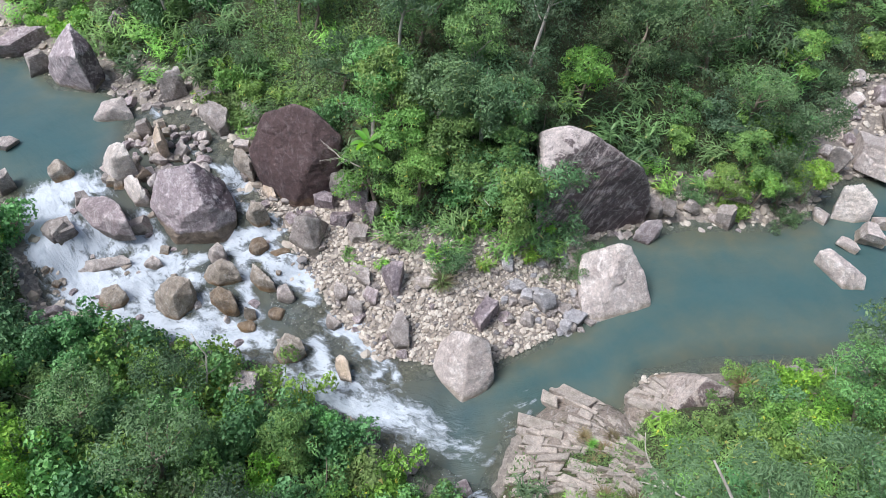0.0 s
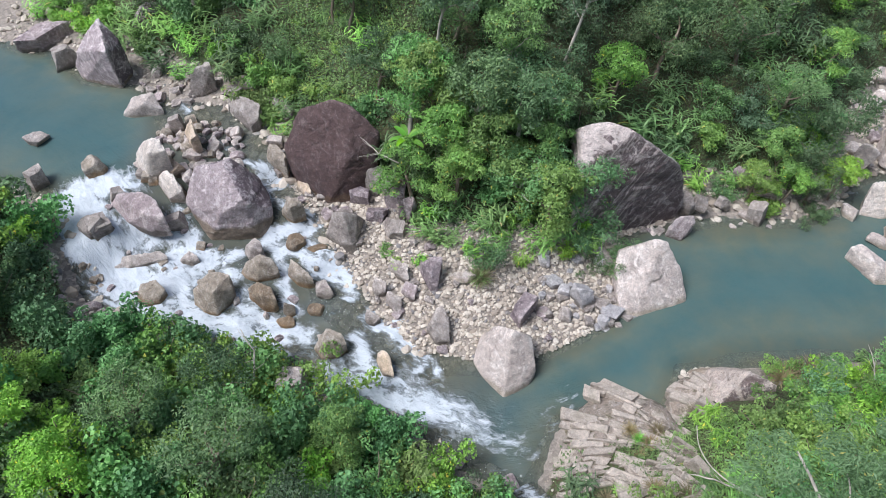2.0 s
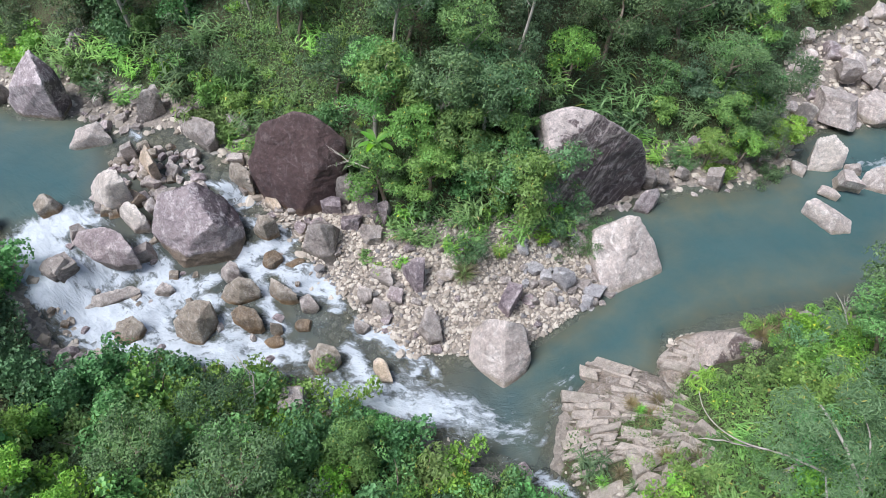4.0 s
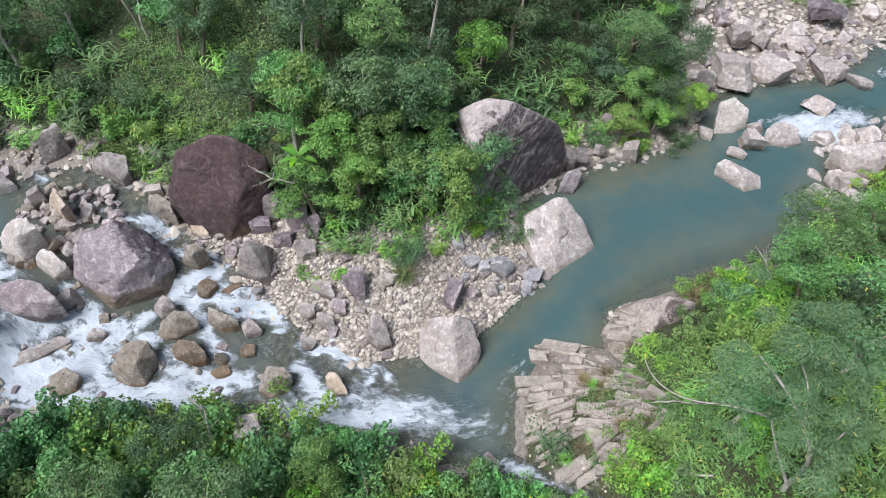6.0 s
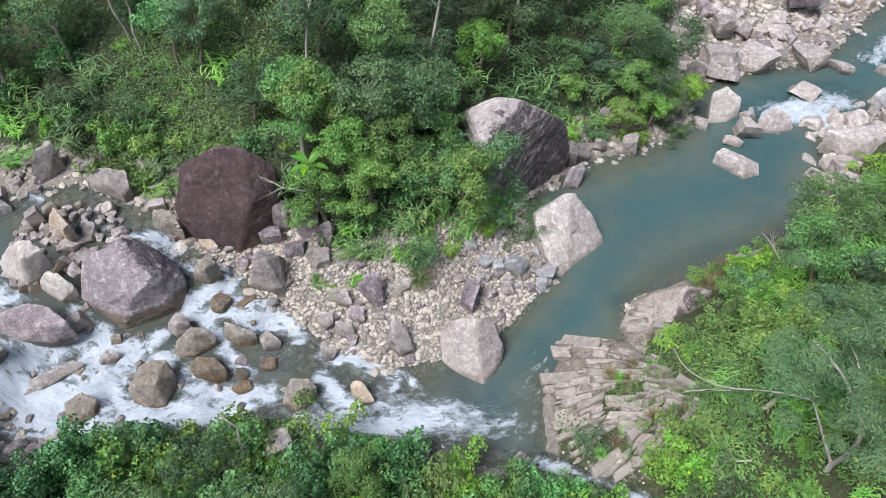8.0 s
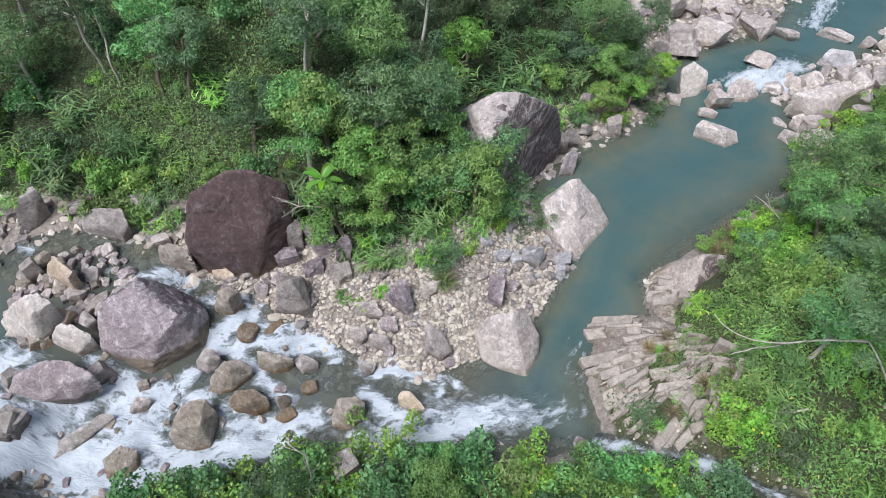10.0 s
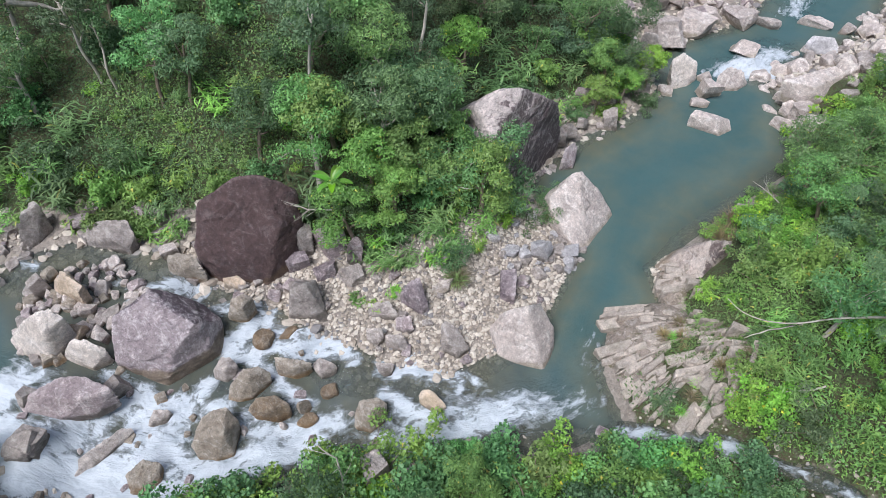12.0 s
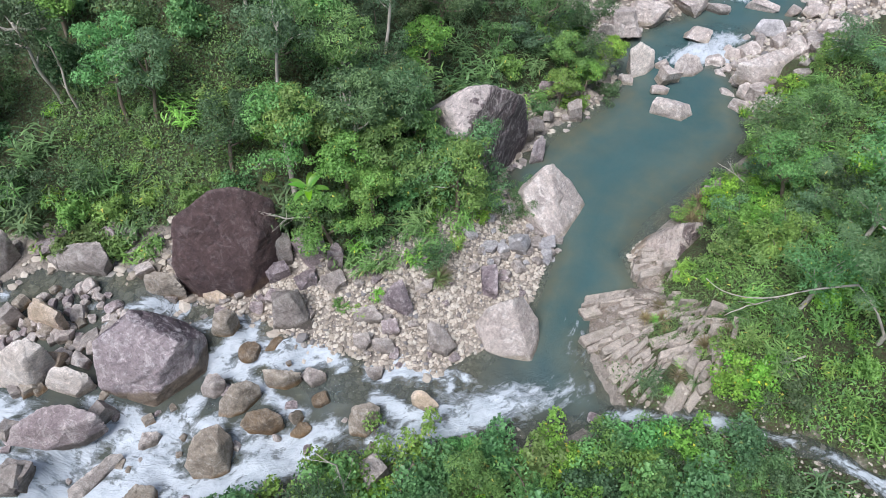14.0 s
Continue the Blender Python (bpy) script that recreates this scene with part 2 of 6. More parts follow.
def water_material():
    """Stream water: grey and clear over the rapids, teal and milky in the deep pool, foam where it breaks."""
    m = Nodes("stream_water")
    d = m.attribute("depth").outputs["Fac"]
    foam = m.attribute("foam").outputs["Fac"]
    pool = m.attribute("pool").outputs["Fac"]
    flow = m.attribute("flow").outputs["Vector"]
    swirl = m.noise(0.22, 5, 0.6, None, 0.8)
    body = m.mix(m.ramp(swirl, 0.35, 0.65), rgb(0.043, 0.106, 0.112), rgb(0.064, 0.128, 0.130))
    body = m.mix(pool, rgb(0.072, 0.098, 0.110), body)
    body = m.mix(m.ramp(m.noise(1.6, 7, 0.7, None, 1.0), 0.4, 0.75, 0.0, 0.35), body, rgb(0.085, 0.125, 0.12))
    silt = m.noise(0.5, 5, 0.6)
    body = m.mix(m.math("MULTIPLY", m.ramp(d, 1.9, 0.25), m.ramp(silt, 0.3, 0.7, 0.25, 0.9)), body, rgb(0.172, 0.165, 0.105))
    streams = m.noise(1.0, 7, 0.62, m.scaled(flow, (0.7, 1.4, 1)), 1.0)
    lace = m.noise(1.0, 7, 0.66, m.scaled(flow, (1.7, 2.8, 1)), 1.0)
    drops = m.noise(9.0, 5, 0.75)
    f = m.math("ADD", m.math("MULTIPLY", m.ramp(streams, 0.28, 0.72), 0.5), m.math("MULTIPLY", m.ramp(lace, 0.28, 0.72), 0.34))
    f = m.math("ADD", f, m.math("MULTIPLY", m.ramp(drops, 0.25, 0.75), 0.16))
    cover = m.ramp(m.math("ADD", foam, f), 0.96, 1.24)
    cover = m.math("MULTIPLY", cover, m.ramp(foam, 0.03, 0.25))
    col = m.mix(cover, body, m.mix(m.ramp(m.math("ADD", lace, m.math("MULTIPLY", foam, 0.4)), 0.45, 0.9), rgb(0.29, 0.34, 0.38), rgb(0.58, 0.62, 0.66)))
    ripple = m.noise(1.0, 6, 0.65, m.scaled(flow, (1.1, 2.4, 1)), 0.6)
    small = m.noise(5.0, 4, 0.6)
    h = m.math("ADD", m.math("MULTIPLY", ripple, m.ramp(foam, 0, 0.4, 0.3, 1.8)), m.math("MULTIPLY", small, m.ramp(pool, 0, 1, 0.3, 0.12)))
    h = m.math("ADD", h, m.math("MULTIPLY", cover, 0.5))
    m.finish(col, m.ramp(cover, 0, 1, 0.07, 0.8), m.bump(h, 0.5, 0.2))
    m.bsdf.inputs["IOR"].default_value = 1.33
    clear = m.node("BsdfTransparent", Color=rgb(0.76, 0.79, 0.78))
    murk = m.ramp(m.math("MULTIPLY", d, m.ramp(pool, 0, 1, 0.55, 1.0)), 0.03, 0.8, 0.5, 0.97)
    blend = m.node("MixShader", Fac=m.math("MAXIMUM", cover, murk))
    m.t.links.new(clear.outputs[0], blend.inputs[1])
    m.t.links.new(m.bsdf.outputs[0], blend.inputs[2])
    m.t.links.new(blend.outputs[0], m.out.inputs[0])
    return m.mat


GROUND, WATER = ground_material(), water_material()


# ---- the lie of the land ----
NORTH_SHORE = [(-90, 75), (-45, 50), (-36, 43), (-31.4, 40.3), (-28.8, 39.5), (-25.5, 36.0), (-22.5, 35.5), (-19.5, 33.8), (-16.5, 33.0), (-14.0, 31.3),
               (-12.2, 29.4), (-11.4, 26.6), (-9.8, 25.1), (-8.7, 22.5), (-7.1, 20.2), (-6.0, 18.9), (-4.0, 17.3), (-2.2, 17.0), (-0.6, 16.5), (1.2, 16.9),
               (3.4, 18.0), (5.6, 19.1), (7.4, 21.0), (8.2, 22.7), (7.3, 23.5), (7.0, 24.7), (9.0, 25.7), (10.8, 25.9), (13.3, 26.4), (15.6, 26.2), (18.0, 26.2), (20.5, 27.0),
               (22.5, 29.5), (24.6, 30.5), (27.1, 30.7), (31.0, 30.0), (35.0, 30.0), (45.0, 34.0), (60.0, 46.0), (110.0, 86.0)]
SOUTH_SHORE = [(-90, 56), (-40, 34), (-30, 28), (-25.3, 25.8), (-23.6, 24.0), (-22.0, 21.5), (-20.5, 19.3), (-17.2, 17.9), (-14.4, 17.0), (-11.5, 16.5),
               (-8.0, 14.6), (-5.0, 13.6), (-4.3, 12.4), (-2.4, 11.4), (0.6, 10.3), (1.0, 11.2), (2.1, 13.6), (4.1, 14.2), (7.3, 14.2), (8.6, 16.2),
               (11.3, 16.4), (14.4, 16.5), (17.7, 16.5), (20.5, 16.6), (22.5, 17.4), (24.7, 19.6), (26.9, 21.2), (27.8, 23.4), (33.0, 23.4), (38.0, 23.0),
               (43.0, 23.5), (60.0, 32.0), (110.0, 68.0)]
HILL_TOE = [(-90, 82), (-45, 56), (-32, 44.5), (-22, 37.6), (-17, 34.6), (-13, 32.2), (-10, 30.2), (-6.5, 25.6), (-4, 23.0), (1, 22.6), (5, 23.5), (7.5, 27.5), (12, 28.5),
            (17, 28.0), (20.5, 28.5), (22, 32.0), (26, 36.5), (36, 41.0), (60, 58.0), (110, 98.0)]
# the stream's level on its way down
LEVELS = [(-26, 33, 3.9), (-21, 27, 3.8), (-18, 31.5, 3.9), (-22, 24, 3.3), (-19, 21.5, 1.9), (-15, 19.5, 1.4), (-12.8, 22, 1.95), (-11, 17.5, 0.85), (-14.5, 28.5, 3.6), (-11.2, 26, 2.8), (-9.5, 23.5, 2.1),
          (-8, 21, 1.4), (-6, 18, 0.7), (-3, 15.5, 0.3), (0, 14, 0.05), (6, 16, 0.0), (12, 19, 0.0), (22, 22, 0.0), (24.5, 24.5, -0.1), (27, 26.5, -0.9), (36, 31, -1.2), (60, 45, -2.0)]
SIDE_STREAM = [(0.2, 10.6, 0.1), (0.6, 9.6, 0.7), (1.4, 8.6, 1.1), (2.6, 7.8, 1.35), (3.5, 6.2, 1.8), (3.6, 4.9, 2.3), (3.8, 3.6, 2.9), (4.2, 0.0, 4.4), (5.0, -6.0, 7.0)]


def water_level(x, y):
    top = bottom = 0.0
    for a, b, c in LEVELS:
        w = 1.0 / ((x - a) ** 2 + (y - b) ** 2 + 0.3) ** 2
        top, bottom = top + w * c, bottom + w
    return top / bottom


def to_line(x, y, line):
    """Distance of points to a polyline, and how far along it the nearest place lies."""
    best, along, run = np.full(np.shape(x), 1e9), np.zeros(np.shape(x)), 0.0
    for (ax, ay, *_), (bx, by, *_) in zip(line, line[1:]):
        dx, dy = bx - ax, by - ay
        length = math.hypot(dx, dy)
        s = np.clip(((x - ax) * dx + (y - ay) * dy) / length ** 2, 0, 1)
        d = np.hypot(x - ax - s * dx, y - ay - s * dy)
        along = np.where(d < best, run + s * length, along)
        best = np.minimum(best, d)
        run += length
    return best, along


def inside(x, y, ring):
    result = np.zeros(np.shape(x), bool)
    for (ax, ay), (bx, by) in zip(ring, ring[1:] + ring[:1]):
        if ay != by:
            result ^= ((ay > y) != (by > y)) & (x < (bx - ax) * (y - ay) / (by - ay) + ax)
    return result


RIVER = NORTH_SHORE + SOUTH_SHORE[::-1]


def lumps(x, y, size, seed=0.0):
    """Smooth waves that stand in for uneven ground."""
    a = np.sin(x / size * 1.3 + seed) * np.cos(y / size * 1.7 + 1.3 * seed)
    b = np.sin((0.6 * x + 0.8 * y) / size * 2.9 + 2.1 * seed) * np.cos((0.8 * x - 0.6 * y) / size * 2.3 + seed)
    return 0.6 * a + 0.4 * b


def land(x, y):
    """Height of the ground, gravel share, and the distance to the shore (minus: in the water)."""
    x, y = np.asarray(x, float), np.asarray(y, float)
    level = water_level(x, y)
    d = np.minimum(to_line(x, y, NORTH_SHORE)[0], to_line(x, y, SOUTH_SHORE)[0])
    d = np.where(inside(x, y, RIVER), -d, d)
    toe = np.interp(x, [p[0] for p in HILL_TOE], [p[1] for p in HILL_TOE])
    low = np.interp(x, [p[0] for p in SOUTH_SHORE if p != (1.0, 11.2)], [p[1] for p in SOUTH_SHORE if p != (1.0, 11.2)]) - 0.6
    up_north = np.maximum(0, y - toe)
    up_south = np.maximum(0, low - y)
    steep = np.interp(x, [-40, -20, -6, 0, 3, 6, 10, 30, 45], [0.35, 0.3, 0.28, 0.2, 0.22, 0.42, 0.5, 0.45, 0.4])
    upper = np.clip((-20 - x) / 2, 0, 1) * np.clip((y - 26) / 2, 0, 1)
    h = level + np.where(d < 0, np.maximum(d * np.interp(x, [-12, -4, 0, 8, 11, 20, 24], [0.22, 0.3, 0.7, 0.7, 0.36, 0.36, 0.6]), np.interp(x, [-12, -4, 0], [-0.6, -0.8, -1.6]) - 0.9 * upper) - 0.1 - 0.5 * upper * np.clip(-d, 0, 1.5), np.minimum(d, 6.0) * 0.17)
    h = h + 62 * (1 - np.exp(-up_north * 0.6 / 62)) + 45 * (1 - np.exp(-up_south * steep / 45))
    h = h + np.where(d > 0, np.minimum(d * 0.25, 1), 0.15) * (0.28 * lumps(x, y, 2.2) + 0.5 * lumps(x, y, 7.0, 2.0) * np.minimum(1, np.maximum(up_north, up_south) / 6))
    ds, along = to_line(x, y, SIDE_STREAM)
    runs = np.cumsum([0] + [math.hypot(b[0] - a[0], b[1] - a[1]) for a, b in zip(SIDE_STREAM, SIDE_STREAM[1:])])
    bed = np.interp(along, runs, [p[2] for p in SIDE_STREAM]) - 0.12
    h = np.where((d > -0.5) & (ds < 4), np.minimum(h, bed + np.maximum(0, ds - 0.5) * 0.6), h)
    gravel = np.clip(1.1 - np.maximum(up_north - 0.2, up_south - 0.2) * 0.8, 0, 1)
    gravel = np.maximum(gravel, np.clip(1.6 - ds, 0, 0.4))
    gravel = np.maximum(gravel, np.clip((x - 28) / 2, 0, 1) * np.clip((y - 16.5) / 1.5, 0, 1) * np.clip((30 - y) / 3, 0, 1))
    return h, gravel, d


def land_height(x, y):
    return float(land(x, y)[0])


def spread(low, high, fine_low, fine_high, step, growth=1.25):
    """Grid lines: even inside the fine stretch, wider and wider outside."""
    mid = list(np.arange(fine_low, fine_high + 1e-6, step))
    right, left, s = [mid[-1]], [mid[0]], step
    while right[-1] < high:
        s *= growth
        right.append(right[-1] + s)
    s = step
    while left[-1] > low:
        s *= growth
        left.append(left[-1] - s)
    return np.array(left[:0:-1] + mid + right[1:])


def mesh_from(name, verts, faces, material, smooth=True):
    mesh = bpy.data.meshes.new(name)
    mesh.from_pydata([tuple(v) for v in np.asarray(verts, float).tolist()], [], [tuple(f) for f in faces])
    mesh.materials.append(material)
    if smooth:
        mesh.polygons.foreach_set("use_smooth", [True] * len(mesh.polygons))
    mesh.update()
    return mesh


def grid_faces(nx, ny, keep=None):
    faces = []
    for j in range(ny - 1):
        for i in range(nx - 1):
            a = j * nx + i
            if keep is None or keep[j, i]:
                faces.append((a, a + 1, a + nx + 1, a + nx))
    return faces


def float_attribute(mesh, name, values):
    mesh.attributes.new(name, "FLOAT", "POINT").data.foreach_set("value", np.asarray(values, np.float32).ravel())


def part(name, mesh, parent=None, label=""):
    ob = new(name, mesh)
    if parent is not None:
        ob.parent = parent
    return tagged(ob, label)


def build_ground():
    xs, ys = spread(-900, 900, -36, 48, 0.33), spread(-500, 1100, -4, 50, 0.33)
    gx, gy = np.meshgrid(xs, ys)
    h, gravel, _ = land(gx, gy)
    mesh = mesh_from("ground", np.stack([gx, gy, h], -1).reshape(-1, 3), grid_faces(len(xs), len(ys)), GROUND)
    float_attribute(mesh, "gravel", gravel)
    tagged(new("ground", mesh), "valley ground of pale gravel, soil and leaf litter", "ground", kind="structure")


# rapids: the lines along which the water breaks white, each with its reach and strength
RAPIDS = [
    (1.1, 0.90, [(-20.9, 26.5), (-23.2, 26.0), (-22.6, 24.1), (-21.3, 22.1), (-19.6, 20.5), (-17.7, 19.4)]),
    (1.2, 0.90, [(-22.3, 25.0), (-20.5, 21.9), (-17.4, 20.6)]),
    (0.8, 0.70, [(-19.0, 23.6), (-18.4, 21.6)]),
    (0.5, 0.66, [(-17.3, 25.0), (-16.5, 23.3), (-15.0, 22.1), (-14.3, 21.4)]),
    (0.9, 0.75, [(-18.1, 20.6), (-16.9, 21.2), (-15.6, 22.3)]),
    (1.0, 0.74, [(-17.6, 19.1), (-15.5, 18.6), (-13.6, 18.7), (-11.6, 17.6)]),
    (0.8, 0.72, [(-13.5, 20.0), (-12.1, 18.9), (-10.0, 18.2)]),
    (0.35, 0.55, [(-15.6, 29.5), (-13.8, 28.1)]),
    (0.6, 0.72, [(-13.2, 27.9), (-12.3, 27.1)]),
    (0.45, 0.72, [(-10.2, 25.2), (-9.8, 24.5)]),
    (0.45, 0.74, [(-12.5, 23.9), (-11.3, 23.9), (-10.1, 23.2), (-8.6, 21.9), (-7.9, 21.2)]),
    (0.45, 0.68, [(-11.4, 21.2), (-11.0, 20.2), (-10.5, 19.5)]),
    (0.7, 0.74, [(-6.7, 19.1), (-5.3, 18.3), (-4.2, 17.1)]),
    (0.55, 0.66, [(-7.6, 17.8), (-7.2, 16.2)]),
    (1.0, 0.68, [(-9.0, 16.2), (-7.2, 15.9), (-5.2, 15.5), (-3.4, 14.6), (-1.9, 13.5)]),
    (1.3, 0.42, [(-4.5, 14.4), (-2.0, 13.2), (0.2, 12.6)]),
    (0.7, 0.36, [(-0.8, 12.0), (0.6, 12.7), (1.8, 13.8), (3.1, 15.2)]),
    (0.4, 0.55, [(-20.6, 35.0), (-19.3, 34.0), (-18.2, 32.6)]),
    (0.3, 0.50, [(-19.0, 31.6), (-17.9, 30.6)]),
    (1.1, 0.92, [(27.4, 26.0), (28.6, 25.2), (29.6, 23.9)]),
    (1.3, 0.74, [(28.8, 26.0), (30.4, 25.6), (31.8, 25.2)]),
    (0.4, 0.55, [(25.8, 27.2), (27.0, 26.8)]),
    (0.5, 0.50, [(20.8, 28.1), (22.2, 28.5)]),
    (0.8, 0.72, [(-19.7, 25.6), (-19.8, 24.6), (-19.2, 23.4)]),
    (0.55, 0.72, [(-18.2, 24.7), (-17.7, 24.1), (-17.2, 23.0)]),
    (0.55, 0.74, [(-16.6, 24.0), (-16.2, 23.0), (-15.2, 22.2), (-13.8, 21.2)]),
    (0.5, 0.66, [(-15.2, 27.9), (-14.1, 26.9), (-13.1, 27.0), (-12.4, 25.9), (-11.3, 25.3)]),
    (0.5, 0.76, [(-10.1, 24.4), (-10.8, 23.1), (-11.7, 22.6), (-11.2, 21.2)]),
    (0.4, 0.74, [(-10.0, 22.8), (-8.8, 21.4), (-7.7, 20.2)]),
    (2.0, 0.40, [(-19.5, 22.8), (-18.0, 21.5), (-15.2, 20.0), (-12.5, 19.0), (-9.5, 17.2)]),
    (1.0, 0.24, [(-10.5, 21.0), (-8.2, 19.4), (-6.0, 17.4)]),
    (1.1, 0.60, [(38.0, 28.5), (41.0, 29.5), (44.0, 31.0)]),
    (0.50, 0.80, [(-17.2, 24.2), (-16.4, 23.2), (-14.9, 22.3), (-13.9, 22.7)]),
    (0.75, 0.84, [(-17.2, 22.9), (-16.7, 21.2), (-16.1, 19.5), (-14.7, 18.2), (-12.8, 18.1), (-11.2, 18.1)]),
    (0.40, 0.80, [(-12.7, 24.1), (-11.4, 23.9), (-10.8, 24.3)]),
    (0.55, 0.84, [(-12.5, 23.6), (-11.7, 23.0), (-10.6, 22.9), (-9.6, 21.8), (-8.6, 21.7)]),
    (0.35, 0.80, [(-9.7, 25.4), (-9.4, 24.9)]),
    (0.45, 0.82, [(-8.8, 22.4), (-8.1, 21.4), (-7.8, 20.2)]),
    (0.45, 0.80, [(-11.3, 20.8), (-11.0, 20.0)]),
    (0.35, 0.70, [(-13.4, 27.8), (-11.9, 27.4)]),
    (0.45, 0.84, [(-6.4, 18.7), (-4.9, 18.9), (-4.2, 18.2)]),
    (0.50, 0.84, [(-7.4, 18.1), (-6.9, 16.6), (-5.8, 15.5)]),
    (0.70, 0.80, [(-8.9, 15.7), (-7.1, 15.3), (-5.2, 14.6), (-3.7, 14.0)]),
    (0.60, 0.55, [(-3.7, 14.1), (-1.7, 13.3), (-0.2, 12.7)]),
    (0.60, 0.80, [(-20.4, 23.6), (-19.4, 23.3), (-18.5, 23.4)]),
    (0.60, 0.80, [(-20.7, 20.8), (-19.6, 21.4), (-18.6, 21.7)]),
    (0.35, 0.70, [(-16.8, 24.2), (-16.5, 22.6)]),
    (0.30, 0.62, [(-4.5, 16.2), (-3.7, 17.0), (-3.4, 16.2)]),
    (0.22, 0.46, [(0.8, 11.7), (1.3, 12.7), (2.3, 13.7), (3.0, 14.4)]),
    (0.30, 0.62, [(-16.0, 29.9), (-15.0, 29.3)]),
    (0.45, 0.78, [(-20.0, 23.4), (-19.1, 23.6), (-17.8, 22.0)]),
    (0.45, 0.80, [(-20.6, 26.3), (-19.9, 26.4)]),
]
FLOW = [(-40, 38), (-27, 31), (-22, 25.5), (-18, 20), (-13, 18.3), (-8, 16.8), (-4, 14.8), (0, 13.2), (5, 15.5), (12, 19.5), (22, 22), (26, 25), (34, 27), (60, 39), (110, 77)]


def build_water():
    xs, ys = spread(-90, 110, -30, 40, 0.16), spread(2, 80, 9, 41, 0.16)
    gx, gy = np.meshgrid(xs, ys)
    h, _, d = land(gx, gy)
    level = water_level(gx, gy)
    foam = np.zeros(gx.shape)
    for reach, strength, line in RAPIDS:
        foam = np.maximum(foam, (strength + 0.06) * np.exp(-(to_line(gx, gy, line)[0] / (1.36 * reach)) ** 2))
    line = FLOW
    for _ in range(3):
        line = [line[0]] + [(a[0] * u + b[0] * (1 - u), a[1] * u + b[1] * (1 - u)) for a, b in zip(line, line[1:]) for u in (0.75, 0.25)] + [line[-1]]
    side, along = to_line(gx, gy, line)
    side = np.where(inside(gx, gy, line + [(110, -200), (-200, -200), (-200, 38)]), -side, side)
    rough = np.clip(foam, 0, 1)
    z = level + rough * (0.12 * lumps(gx, gy, 0.45) + 0.16 * lumps(gx, gy, 1.1, 1.0)) + 0.012 * lumps(gx, gy, 0.8, 3.0)
    keep = (d[:-1, :-1] < 0.7)
    mesh = mesh_from("stream", np.stack([gx, gy, z], -1).reshape(-1, 3), grid_faces(len(xs), len(ys), keep), WATER)
    float_attribute(mesh, "depth", np.maximum(0, level - h))
    float_attribute(mesh, "foam", foam)
    float_attribute(mesh, "pool", np.clip((gx + 3.5) / 6, 0, 1) + 0.85 * np.clip((-19.5 - gx) / 2, 0, 1) * np.clip((gy - 25.5) / 2, 0, 1))
    mesh.attributes.new("flow", "FLOAT_VECTOR", "POINT").data.foreach_set("vector", np.stack([along, side, np.zeros_like(side)], -1).astype(np.float32).ravel())
    tidy = bmesh.new()
    tidy.from_mesh(mesh)
    bmesh.ops.delete(tidy, geom=[v for v in tidy.verts if not v.link_faces], context="VERTS")
    tidy.to_mesh(mesh)
    tidy.free()
    tagged(new("water", mesh), "cloudy teal mountain stream with white rapids", "stream", kind="structure")


build_ground()
build_water()


# ---- rocks ----
def roughen(p, centre, size, seed, rough, worn):
    """Weathering of a boulder's skin: broad waves, chips, ledges and scars."""
    away = p - centre
    away /= np.linalg.norm(away, axis=1)[:, None] + 1e-9
    off = np.array([noise.fractal(Vector(q) * (1.1 / size) + Vector((seed * 7.3, 0, 0)), 0.9, 2.1, 5) for q in p])
    fine = np.array([noise.noise(Vector(q) * 2.6 + Vector((0, seed * 3.1, 0))) for q in p])
    scar = np.array([noise.noise(Vector((q[0] * 0.8, q[1] * 1.5, q[2] * 1.1)) * (2.0 / size) + Vector((0, 0, seed * 5.7))) for q in p])
    scar = np.exp(-(scar / 0.05) ** 2)
    ledge = np.array([noise.noise(Vector((q[0], q[1] * 0.7, q[2] * 1.4)) * (2.4 / size) + Vector((seed * 1.9, 4, 0))) for q in p])
    ledge = np.clip(ledge / 0.05, -1, 1)
    return p + away * (off * 0.026 * size * rough + (fine * 0.03 * min(1.5, size) + (ledge * 0.016 - scar * 0.022) * size * (1 - 0.8 * worn)) * min(1, rough))[:, None]


